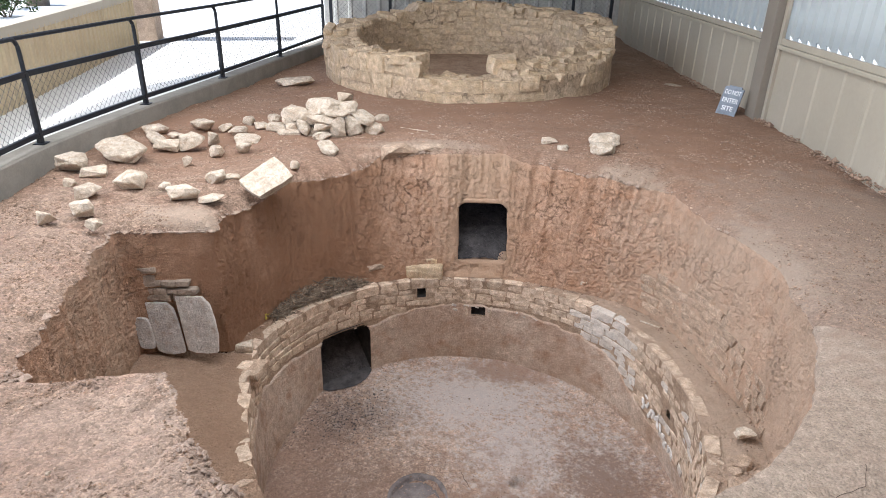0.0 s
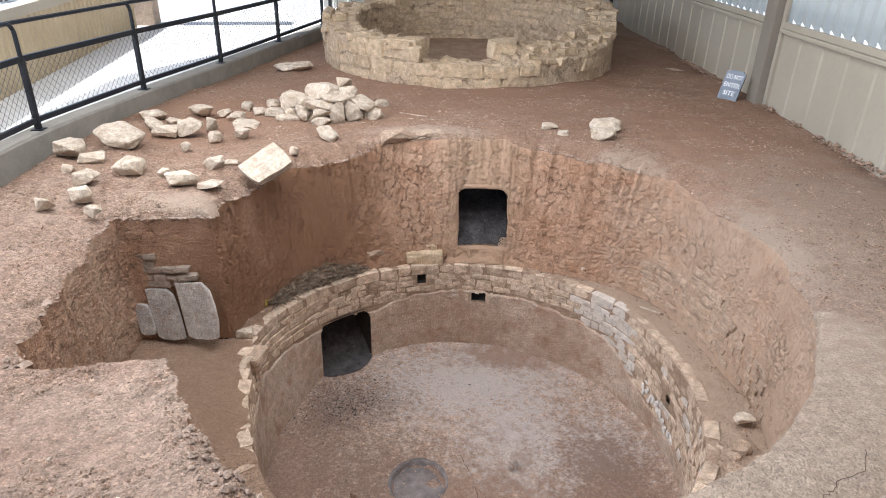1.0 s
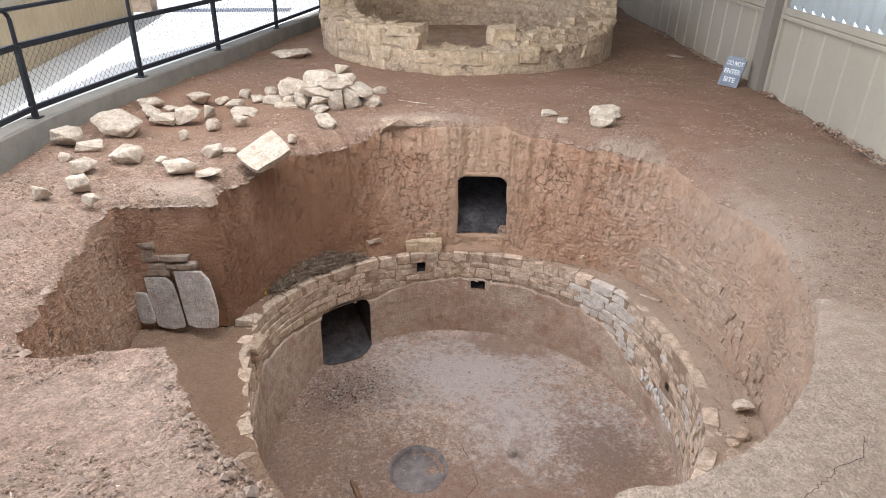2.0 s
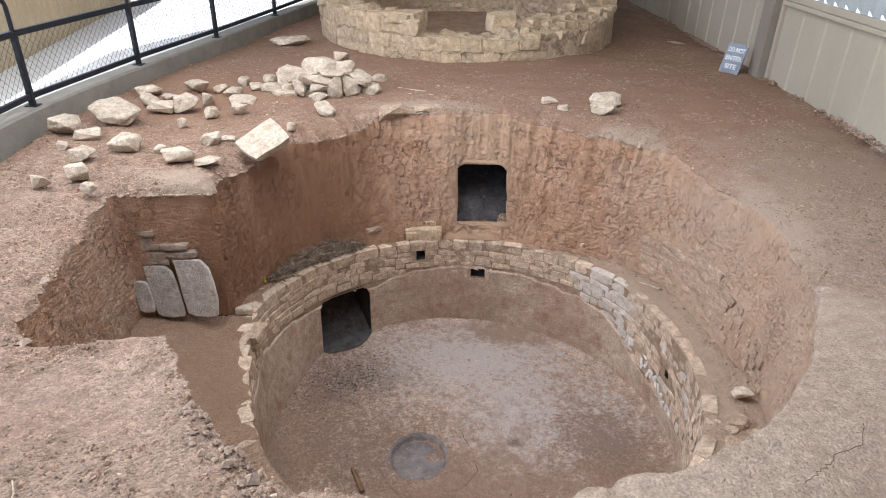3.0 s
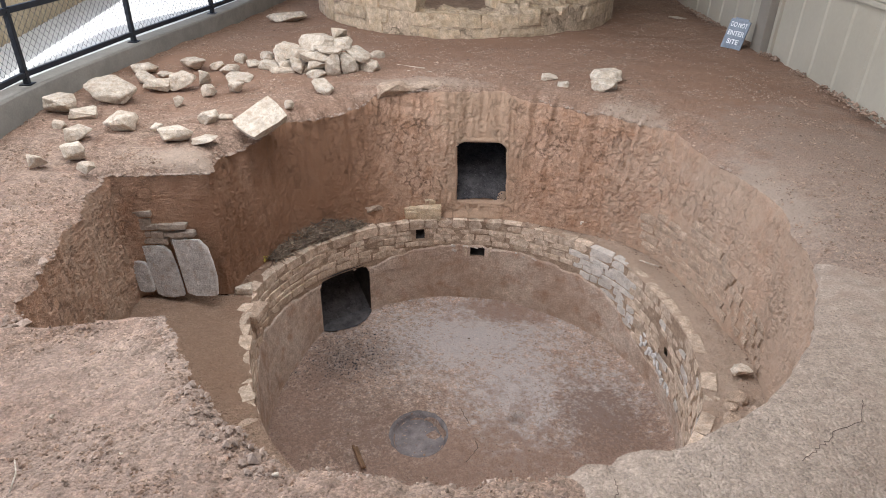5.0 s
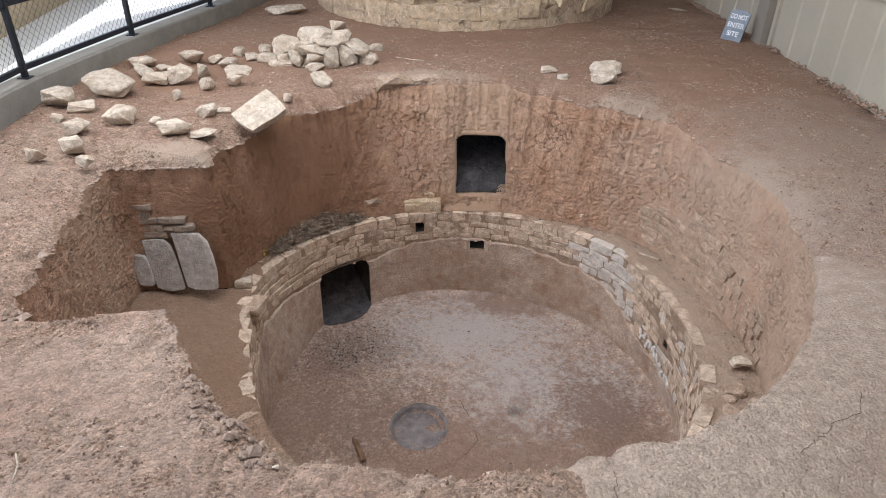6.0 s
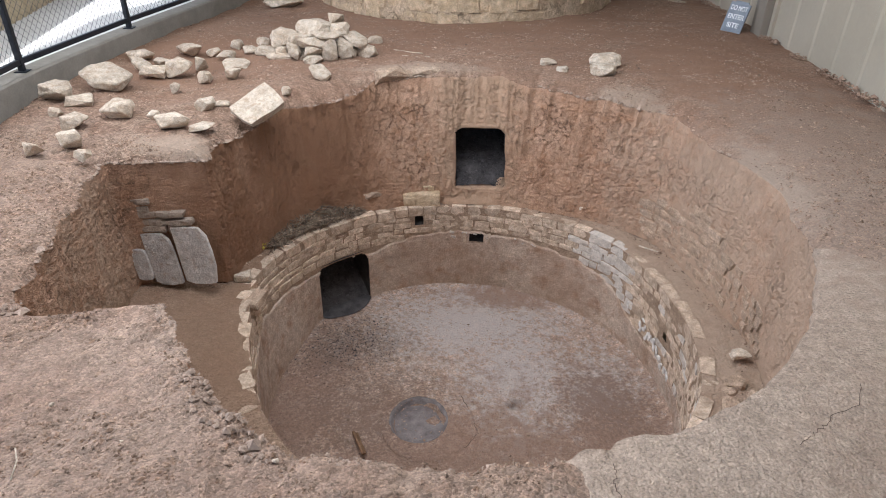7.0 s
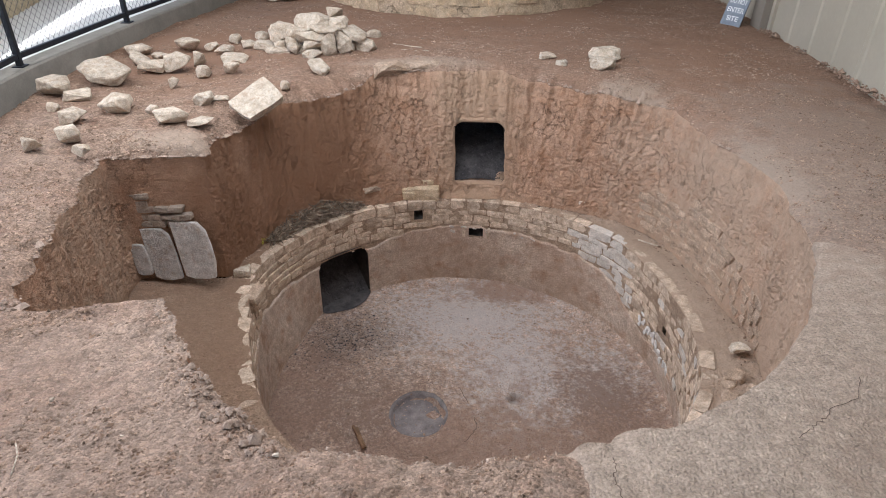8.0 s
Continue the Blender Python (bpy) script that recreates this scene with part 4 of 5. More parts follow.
# x, y, middle height, width, height
HEAP = [(-1.25, 6.64, 0.04, 0.19, 0.08), (-1.24, 6.70, 0.115, 0.20, 0.085), (-1.27, 6.74, 0.185, 0.28, 0.11), (-1.14, 6.80, 0.25, 0.29, 0.075), (-1.27, 6.93, 0.28, 0.36, 0.18), (-1.01, 6.90, 0.28, 0.22, 0.12),
        (-1.08, 6.70, 0.11, 0.15, 0.23), (-0.94, 6.78, 0.11, 0.16, 0.19), (-0.84, 6.88, 0.18, 0.25, 0.14), (-1.42, 6.84, 0.19, 0.21, 0.11), (-1.46, 6.74, 0.10, 0.14, 0.15), (-1.60, 6.96, 0.18, 0.27, 0.16),
        (-1.60, 6.86, 0.07, 0.13, 0.14), (-1.05, 7.03, 0.36, 0.16, 0.10)]
for x, y, z, w, h in HEAP:
    rock(x, y, w * 1.06, w * 0.8, h * 1.1, RNG.uniform(-20, 20), z - h * 0.55, RNG.uniform(-5, 5), RNG.uniform(-5, 5), "tan sandstone piece stacked in a loose heap", "stones of the heap")
for x, y, w, h in ((-1.3, 7.05, 0.4, 0.22), (-0.95, 7.02, 0.36, 0.2), (-1.55, 7.08, 0.32, 0.14), (-1.28, 6.86, 0.34, 0.12), (-0.98, 6.86, 0.3, 0.14)):
    rock(x, y, w, 0.26, h, RNG.uniform(-20, 20), -0.02, 0, 0, "tan sandstone piece stacked in a loose heap", "stones of the heap")
rim_block = rock(-1.46, 5.2, 0.31, 0.38, 0.11, label="large pale squared sandstone block tilted over the pit's rim", mesh=stone_mesh("rock", 77, M_RUBBLE, 12.0, 0.12, 0.05), name="rim_block")
rim_block.matrix_basis = pose(-1.46, 5.2, 0.055, 33, 4, -6) @ pose(0, 0, 0, 0, 0, -40) @ Matrix.Diagonal((0.28, 0.36, 0.11, 1))
rock(2.19, 3.62, 0.14, 0.10, 0.06, 10, BENCH_Z + 0.02, 0, 0, "small grey stone on the earth ledge", "stones on the ledge")
rock(1.55, 5.72, 0.10, 0.07, 0.05, 0, -1.16, 0, 0, "small pale stone at the foot of the earth wall", "stones on the ledge")
rock(1.45, 5.74, 0.08, 0.06, 0.05, 0, -1.17, 0, 0, "small pale stone at the foot of the earth wall", "stones on the ledge")
rock(-1.62, 4.62, 0.16, 0.14, 0.10, 0, BENCH_Z - 0.03, 0, 0, "rounded tan stone on the edge of the masonry", "stones on the ledge")

# masonry block on the ledge under the earth wall
ledge_block = thing("masonry_block", "small block of mudded tan masonry on the ledge", "masonry")
bm = bmesh.new()
box(bm, (0.38, 0.18, 0.15), (-0.15, 6.03, -1.185), 0.02)
part("lower_block", bm, M_TOWERSTONE, ledge_block, smooth=True)
bm = bmesh.new()
box(bm, (0.30, 0.12, 0.06), (-0.17, 6.08, -1.085), 0.014)
part("upper_block", bm, M_TOWERSTONE, ledge_block, smooth=True)
bm = bmesh.new()
box(bm, (0.12, 0.05, 0.09), (-0.27, 5.945, -1.19), 0.014)
part("face_stone", bm, M_TOWERSTONE, ledge_block, smooth=True)


# ---- alcove: upright slabs and packed stones ----
def upright_slab(x, z0, w, h, lean, label, material, seed):
    """A thin split slab standing against the back of the alcove."""
    rnd = random.Random(seed)
    bm = bmesh.new()
    outline = []
    for u, v in ((-0.42, 0.06), (-0.2, 0.0), (0.15, -0.01), (0.48, 0.02), (0.5, 0.3), (0.47, 0.6), (0.42, 0.85), (0.22, 0.98), (-0.2, 1.0), (-0.52, 0.99), (-0.5, 0.6), (-0.47, 0.3)):
        outline.append(((u + rnd.uniform(-0.03, 0.03)) * w, (v + rnd.uniform(-0.015, 0.015)) * h))
    a = [bm.verts.new((u, -0.017, v)) for u, v in outline]
    b = [bm.verts.new((u, 0.017, v)) for u, v in outline]
    bm.faces.new(a)
    bm.faces.new(b[::-1])
    for k in range(len(a)):
        bm.faces.new((a[k], a[(k + 1) % len(a)], b[(k + 1) % len(a)], b[k]))
    bmesh.ops.recalc_face_normals(bm, faces=bm.faces)
    bmesh.ops.bevel(bm, geom=bm.edges[:], offset=0.004, segments=2, affect="EDGES")
    ob = new("upright_slab", bm_mesh("upright_slab", bm, material))
    ob.matrix_basis = pose(x, 4.375, z0, -6, lean, -4)
    return tagged(ob, label, "stone slab", "slabs in the alcove")


upright_slab(-1.875, -1.135, 0.28, 0.50, -4, "broad pale grey stone slab standing against the alcove wall", M_SLAB, 5)
upright_slab(-2.13, -1.14, 0.23, 0.45, -6, "grey stone slab standing beside a broader slab", M_SLAB, 8)
upright_slab(-2.31, -1.10, 0.13, 0.27, -4, "narrow grey slab low in the alcove corner", M_SLAB, 11)
alcove_wall = thing("alcove_stonework", "small stones packed in mud over the alcove slabs", "masonry")
PACKED = [stone_mesh("stone", 400 + k, M_PACKED, 12.0, 0.09) for k in range(6)]
for row, (z, x0, x1) in enumerate(((-0.43, -2.45, -2.28), (-0.52, -2.50, -2.24), (-0.545, -2.28, -1.98), (-0.61, -2.48, -1.90), (-0.665, -2.48, -2.05), (-0.73, -2.50, -2.34), (-0.80, -2.50, -2.36))):
    x = x0
    while x < x1:
        w = RNG.uniform(0.08, 0.15)
        set_stone(PACKED, alcove_wall, x + w / 2, 4.468, z, 0, (w + 0.002, 0.09, RNG.uniform(0.04, 0.065) if row not in (1,) else 0.10))
        x += w
for k in range(7):
    set_stone(PACKED, alcove_wall, -2.50 + 0.012 * k, 4.30 - 0.075 * k, -1.0 + RNG.uniform(-0.05, 0.05), 88 + RNG.uniform(-8, 8), (0.05, 0.06, RNG.uniform(0.2, 0.34)), RNG.uniform(-18, 4))


# ---- gravel fills ----
def gravel(name, spot, count, size, material, parent_label, category):
    """Many small broken grains on a surface, as one piece of stuff."""
    verts, faces = [], []
    base = np.array([(1, 0, 0), (-1, 0, 0), (0, 1, 0), (0, -1, 0), (0, 0, 1), (0, 0, -1)], float)
    tri = [(0, 2, 4), (2, 1, 4), (1, 3, 4), (3, 0, 4), (2, 0, 5), (1, 2, 5), (3, 1, 5), (0, 3, 5)]
    for _ in range(count):
        p = spot()
        if p is None:
            continue
        s = size * RNG.uniform(0.5, 1.5) * (1 + (RNG.rand() < 0.05) * 1.2)
        q = base * (1 + RNG.uniform(-0.35, 0.35, base.shape)) * s * np.array([1, RNG.uniform(0.6, 1), RNG.uniform(0.45, 0.8)])
        t = RNG.uniform(0, 6.28)
        c, sn = math.cos(t), math.sin(t)
        q = np.c_[q[:, 0] * c - q[:, 1] * sn, q[:, 0] * sn + q[:, 1] * c, q[:, 2]] + np.array(p)
        k = len(verts)
        verts.extend(q.tolist())
        faces.extend([(a + k, b + k, d + k) for a, b, d in tri])
    ob = new(name, mesh_of(name, verts, faces, material, False))
    return tagged(ob, parent_label, category, kind="stuff")


def ramp_sheet(name, corner, u_dir, v_dir, nu, nv, bulge, label):
    v = []
    for j in range(nv):
        for i in range(nu):
            a, b = i / (nu - 1), j / (nv - 1)
            p = Vector(corner) + Vector(u_dir) * a + Vector(v_dir) * b
            v.append((p.x, p.y, p.z + bulge * math.sin(math.pi * a)))
    v = np.array(v)
    v[:, 2] += 0.012 * fbm(v, 0.06, 3, 170)
    return tagged(new(name, mesh_of(name, v, grid_faces(nv, nu), M_GRAVEL)), label, "gravel", kind="structure")


M_GRAIN = surface("black_gravel_grains", (0.035, 0.03, 0.03), (0.085, 0.074, 0.072), 0.05, 0.01, 0.8, 0.3, random_tint=0.5, island=True)
ramp_sheet("gravel_bed", (0.14, 6.10, -1.10), (0.60, 0, 0), (0, 0.75, 0.52), 24, 40, 0.03, "black gravel sloping up inside the upper tunnel")
gravel("gravel", lambda: (lambda a, b: (0.16 + 0.56 * a, 6.11 + 0.72 * b, -1.09 + 0.50 * b + 0.03 * math.sin(math.pi * a)))(RNG.rand(), RNG.rand() ** 1.3), 1500, 0.008, M_GRAIN, "black gravel grains inside the upper tunnel", "gravel")


def sill_spill():
    """Red earth washed over the gravel at the tunnel's mouth and down to the ledge."""
    nu, nv = 46, 40
    v = []
    for j in range(nv):
        b = j / (nv - 1)
        for i in range(nu):
            a = 2 * i / (nu - 1) - 1
            wide = 0.25 + 0.12 * (1 - b)
            lift = 0.02 * max(0, a) ** 2 * b
            v.append((0.44 + a * wide, 5.98 + 0.27 * b, -1.24 + 0.25 * b ** 0.7 - 0.12 * max(0, b - 0.75) / 0.25 + lift))
    v = np.array(v)
    v[:, 2] += 0.008 * fbm(v, 0.09, 4, 260)
    return tagged(new("earth_spill", mesh_of("earth_spill", v, grid_faces(nv, nu), M_CUT)), "loose red earth spilled over the upper tunnel's sill", "earth", kind="structure")


sill_spill()
door_mid = Vector((CX, CY, 0)) + ax * 1.83
ramp_sheet("gravel_bed", tuple(door_mid - side * 0.31 + Vector((0, 0, -2.245))), tuple(side * 0.62), tuple(ax * 0.55 + Vector((0, 0, 0.62))), 24, 40, 0.0, "black gravel sloping up inside the low doorway")


def door_spot():
    a, b = RNG.uniform(-0.29, 0.29), RNG.rand() ** 1.2
    p = door_mid + side * a + ax * 0.53 * b
    return (p.x, p.y, -2.24 + 0.60 * b)


gravel("gravel", door_spot, 1800, 0.008, M_GRAIN, "black gravel grains inside the low doorway", "gravel")


def threshold_gravel():
    """Flat gravel patch that lowers the doorway's edge to fit the camera's view."""
    n = 40
    rings = []
    for rr in np.linspace(1, 0.02, 8):
        t = np.arange(n) * 2 * math.pi / n
        c = door_mid - ax * 0.02
        edge = rr * (1 + 0.08 * vnoise(np.c_[np.cos(t), np.sin(t), 0 * t], 0.4, 240))
        u, w = 0.285 * edge * np.cos(t), 0.15 * edge * np.sin(t)
        p = np.c_[c.x + side.x * u - ax.x * w, c.y + side.y * u - ax.y * w, np.full(n, FLOOR_Z + 0.014)]
        p[:, 2] += 0.004 * vnoise(p, 0.03, 241) + 0.02 * (1 - rr)
        rings.append(p)
    tagged(new("gravel_spill", mesh_of("gravel_spill", np.concatenate(rings), grid_faces(8, n, True), M_GRAVEL)), "black gravel patch at the low doorway's threshold, fitted to the view", "gravel", kind="structure")


threshold_gravel()


# charred brush lying on the ledge
def brush():
    verts_bm = bmesh.new()
    for _ in range(560):
        t = RNG.rand()
        deg = 119 + 31 * t + RNG.normal(0, 1.0)
        k = RNG.rand()
        r = KIVA_R + 0.05 + 0.12 * k
        p = Vector((CX + r * math.cos(radians(deg)), CY + r * math.sin(radians(deg)), BENCH_Z + 0.01 + (0.05 * RNG.rand() + 0.10 * k) * math.sin(math.pi * t) ** 0.5))
        d = Vector((RNG.normal(), RNG.normal(), RNG.normal() * 0.35)).normalized() * RNG.uniform(0.02, 0.085)
        tube(verts_bm, (p - d, p + d * 0.3, p + d + Vector((0, 0, 0.01))), RNG.uniform(0.0018, 0.005), 4)
    ob = new("dry_brush", bm_mesh("dry_brush", verts_bm, M_TWIG))
    tagged(ob, "dark dry twigs and plant litter heaped on the ledge", "brush", kind="stuff")


brush()
M_YELLOW = surface("yellow_dry_leaf", (0.45, 0.36, 0.06), (0.55, 0.46, 0.10), 0.05, 0.01, 0.8, 0.0)
bm = bmesh.new()
for _ in range(14):
    p = Vector((-1.545, 5.06, BENCH_Z + 0.05)) + Vector((RNG.normal(0, 0.015), RNG.normal(0, 0.015), RNG.uniform(-0.02, 0.03)))
    a = Vector((RNG.normal(), RNG.normal(), RNG.normal())).normalized() * 0.02
    b = a.orthogonal().normalized() * 0.007
    bm.faces.new([bm.verts.new(q) for q in (p - a, p + b, p + a, p - b)])
tagged(new("yellow_weed", bm_mesh("yellow_weed", bm, M_YELLOW)), "tiny yellow dry weed beside the plant litter", "weed")


# ---- hearth, sticks ----
def hearth_ring():
    hearth = thing("hearth", "round ash-grey clay fire pit sunk in the floor", "hearth")
    n = 72
    rings = []
    for rr, z in ((1.02, 0.012), (0.97, 0.014), (0.90, -0.02), (0.84, -0.045), (0.55, -0.05), (0.25, -0.052), (0.002, -0.05)):
        t = np.arange(n) * 2 * math.pi / n
        p = np.c_[-0.13 + 0.245 * rr * np.cos(t), 3.96 + 0.265 * rr * np.sin(t), np.full(n, FLOOR_Z + z)]
        p[:, 2] += 0.008 * fbm(p, 0.08, 3, 180)
        p[:, 0] += 0.006 * vnoise(p, 0.08, 181)
        rings.append(p)
    ob = new("fire_bowl", mesh_of("fire_bowl", np.concatenate(rings), grid_faces(len(rings), n, True), M_HEARTH))
    ob.parent = hearth
    apron = []
    for rr in np.linspace(0.0, 1.0, 8):
        t = np.arange(n) * 2 * math.pi / n
        edge = 1 + 0.10 * vnoise(np.c_[np.cos(t), np.sin(t), 0 * t], 0.3, 190) + 0.05 * vnoise(np.c_[np.cos(t), np.sin(t), 0 * t], 0.1, 191)
        k = 1.0 + rr * 0.62 * edge
        p = np.c_[-0.13 + rr * 0.08 + 0.245 * k * np.cos(t), 3.96 - rr * 0.05 + 0.265 * k * np.sin(t), np.full(n, FLOOR_Z + (0.016 if rr < 0.95 else -0.015))]
        p[:, 2] += 0.006 * fbm(p, 0.1, 3, 195)
        apron.append(p)
    ob = new("clay_apron", mesh_of("clay_apron", np.concatenate(apron), grid_faces(len(apron), n, True), M_FLOOR))
    ob.parent = hearth


hearth_ring()


def stick(points, radius, label, material, name="stick"):
    bm = bmesh.new()
    tube(bm, points, radius, 7)
    tagged(new(name, bm_mesh(name, bm, material, True)), label, "stick", "loose sticks")


stick([(-0.66, 3.80, -2.20), (-0.60, 3.66, -2.18), (-0.555, 3.55, -2.17)], 0.014, "dark weathered wood piece lying on the floor", M_WOOD)
stick([(-0.63, 3.80, -2.21), (-0.585, 3.68, -2.20), (-0.54, 3.58, -2.2)], 0.009, "thin dark wood splinter lying on the floor", M_WOOD)
stick([(1.86, 5.14, -1.21), (1.94, 5.06, -1.2), (2.0, 5.02, -1.2)], 0.007, "thin pale stick lying on the earth ledge", M_RUBBLE)
stick([(-1.51, 1.66, 0.02), (-1.47, 1.60, 0.025), (-1.45, 1.52, 0.02)], 0.003, "thin dry straw on the soil", M_RUBBLE)
stick([(-0.36, 6.85, 0.03), (-0.2, 6.8, 0.03), (-0.08, 6.82, 0.03)], 0.007, "thin pale stick lying on the soil", M_RUBBLE)
stick([(-0.5, 7.1, 0.03), (-0.3, 6.98, 0.035), (-0.15, 6.95, 0.03)], 0.006, "thin pale stick lying on the soil", M_RUBBLE)


# ---- railing ----
POSTS = [(-3.62, 0.9), (-3.62, 2.5), (-3.62, 4.1), (-3.59, 5.68), (-3.31, 7.28), (-2.94, 8.86), (-2.58, 10.65), (-2.22, 12.6)]
LOW, MIDDLE, TOP = 0.262, 0.79, 1.085


def railing(posts, name, label, bent=True):
    rail = thing(name, label, "railing")
    for k, (x, y) in enumerate(posts):
        nx, ny = posts[k - 1] if k else (2 * x - posts[1][0], 2 * y - posts[1][1])
        back = Vector((nx - x, ny - y, 0)).normalized()
        bm = bmesh.new()
        box(bm, (0.045, 0.045, MIDDLE - 0.14), (x, y, (MIDDLE + 0.16) / 2), 0.004, pose(0, 0, 0, 0, 0, math.degrees(math.atan2(back.y, back.x))))
        pts = [(x, y, MIDDLE - 0.02), (x, y, TOP - 0.10)]
        for j in range(1, 7):
            t = radians(15 * j)
            o = back * 0.09 * (1 - math.cos(t))
            pts.append((x + o.x, y + o.y, TOP - 0.10 + 0.10 * math.sin(t)))
        o = back * 0.14
        pts.append((x + o.x, y + o.y, TOP))
        tube(bm, pts, 0.019, 10)
        box(bm, (0.10, 0.10, 0.008), (x, y, 0.181), 0.002)
        part("post", bm, M_BLACK, rail)
    for (x0, y0), (x1, y1) in zip(posts, posts[1:]):
        a, b = Vector((x0, y0, 0)), Vector((x1, y1, 0))
        d = (b - a).normalized()
        turn = pose(0, 0, 0, 0, 0, math.degrees(math.atan2(d.y, d.x)))
        for piece, z, w, h in (("middle_rail", MIDDLE, 0.035, 0.05), ("bottom_rail", LOW, 0.035, 0.045)):
            bm = bmesh.new()
            m = (a + b) / 2
            box(bm, ((b - a).length - 0.047, w, h), (m.x, m.y, z), 0.004, turn)
            part(piece, bm, M_BLACK, rail)
        bm = bmesh.new()
        s, e = a - d * 0.13, b - d * 0.12
        tube(bm, [(s.x, s.y, TOP), (e.x, e.y, TOP)], 0.019, 10)
        part("top_rail", bm, M_BLACK, rail)
        part("mesh_infill", diamond_mesh(a, b, LOW + 0.02, MIDDLE - 0.02, 0.052), M_WIRE, rail, "diamond wire mesh")
    return rail


def diamond_mesh(a, b, z0, z1, cell):
    """Crossing wires filling the upright rectangle from a to b."""
    bm = bmesh.new()
    L, H = (b - a).length, z1 - z0
    d = (b - a).normalized()
    n = Vector((d.y, -d.x, 0))
    for sgn in (1, -1):
        u = -H
        while u < L + H:
            s0, t0, s1, t1 = (u, 0.0, u + H, H) if sgn > 0 else (u + H, 0.0, u, H)
            pts = []
            for s, t in ((s0, t0), (s1, t1)):
                pts.append([s, t])
            (s0, t0), (s1, t1) = pts
            lo, hi = 0.0, 1.0
            for end in (0.0, L):
                if s1 != s0:
                    k = (end - s0) / (s1 - s0)
                    if (end == 0.0) == (s1 > s0):
                        lo = max(lo, k)
                    else:
                        hi = min(hi, k)
            if hi > lo:
                p = [a + d * (s0 + (s1 - s0) * k) + Vector((0, 0, z0 + (t0 + (t1 - t0) * k))) + n * 0.0015 * sgn for k in (lo, hi)]
                tube(bm, p, 0.0019, 3, False)
            u += cell * 1.414
    return bm


M_WIRE = surface("dark_wire", (0.03, 0.035, 0.045), (0.05, 0.055, 0.065), 0.2, 0.01, 0.5, 0.0)
railing(POSTS, "railing", "black painted tubular steel railing with diamond mesh panels")

# ---- sheet-metal and walls beyond the walkway ----
def low_wall():
    wall = thing("low_wall", "low tan ribbed metal parapet with a cream cap beside the walkway", "parapet")
    a, b = Vector((-4.10, 3.2, 0)), Vector((-5.36, 11.95, 0))
    d = (b - a).normalized()
    bm = corrugated("ribbed_face", (b - a).length, 0.76, 0.16, 0.02, M_TAN, 0.4)
    m = Matrix.Translation((a.x, a.y, 0.13)) @ pose(0, 0, 0, 0, 0, math.degrees(math.atan2(d.y, d.x)))
    bmesh.ops.transform(bm, matrix=m, verts=bm.verts)
    part("ribbed_face", bm, M_TAN, wall)
    bm = bmesh.new()
    mid_ = (a + b) / 2
    turn = pose(0, 0, 0, 0, 0, math.degrees(math.atan2(d.y, d.x)))
    nrm = Vector((-d.y, d.x, 0))
    box(bm, ((b - a).length, 0.22, 0.12), (mid_.x + nrm.x * 0.09, mid_.y + nrm.y * 0.09, 0.915), 0.012, turn)
    part("cap", bm, M_PANEL, wall, "cream painted cap")
    bm = bmesh.new()
    box(bm, ((b - a).length, 0.15, 0.80), (mid_.x + nrm.x * 0.09, mid_.y + nrm.y * 0.09, 0.45), 0.0, turn)
    part("core", bm, M_TAN, wall)
    post_ = thing("stucco_pier", "square tan stucco pier at the end of the parapet", "pier")
    bm = bmesh.new()
    box(bm, (0.46, 0.46, 4.1), (-5.42, 12.45, 2.15), 0.02, turn)
    part("shaft", bm, M_STUCCO, post_)


low_wall()
M_GREYSHEET = surface("grey_sheet_metal", (0.42, 0.41, 0.385), (0.48, 0.47, 0.44), 0.6, 0.03, 0.55, 0.05)
bm = corrugated("wall_north", 6.6, 3.4, 0.32, 0.05, M_GREYSHEET, 0.35)
bmesh.ops.transform(bm, matrix=Matrix.Translation((-2.7, 15.6, -0.1)), verts=bm.verts)
tagged(new("wall_north", bm_mesh("wall_north", bm, M_GREYSHEET)), "grey ribbed sheet-metal wall behind the tower stump", "wall", kind="structure")
BACK_POSTS = [(-2.28, 13.9), (-1.10, 14.0), (-0.42, 14.0), (1.1, 14.0), (2.58, 14.0), (3.35, 14.0)]


def back_screen():
    fence = thing("mesh_screen", "black steel posts with diamond wire mesh behind the tower", "screen")
    for x, y in BACK_POSTS:
        bm = bmesh.new()
        box(bm, (0.06, 0.06, 2.6), (x, y, 1.25), 0.005)
        part("post", bm, M_BLACK, fence)
    for (x0, y0), (x1, y1) in zip(BACK_POSTS, BACK_POSTS[1:]):
        part("mesh_infill", diamond_mesh(Vector((x0 + 0.03, y0, 0)), Vector((x1 - 0.03, y1, 0)), 0.1, 1.7, 0.06), M_WIRE, fence, "diamond wire mesh")


back_screen()

# outside ground beyond the parapet
bm = bmesh.new()
bmesh.ops.create_grid(bm, x_segments=8, y_segments=8, size=1.0, matrix=Matrix.Translation((-27.5, 14, 0.06)) @ Matrix.Diagonal((22.0, 40.0, 1, 1)))
tagged(new("outside_path", bm_mesh("outside_path", bm, M_PAVING)), "glaring sunlit pale ground outside the shelter", "ground", kind="structure")


# invented pale sheet outside, so the gaps under the window ribs show bright
bm = bmesh.new()
bmesh.ops.create_grid(bm, x_segments=8, y_segments=8, size=1.0, matrix=Matrix.Translation((18.3, 8, 0.09)) @ Matrix.Diagonal((14.0, 24.0, 1, 1)))
tagged(new("outside_path", bm_mesh("outside_path", bm, M_PAVING)), "pale ground sheet added to brighten the gaps under the window ribs", "ground", kind="structure")

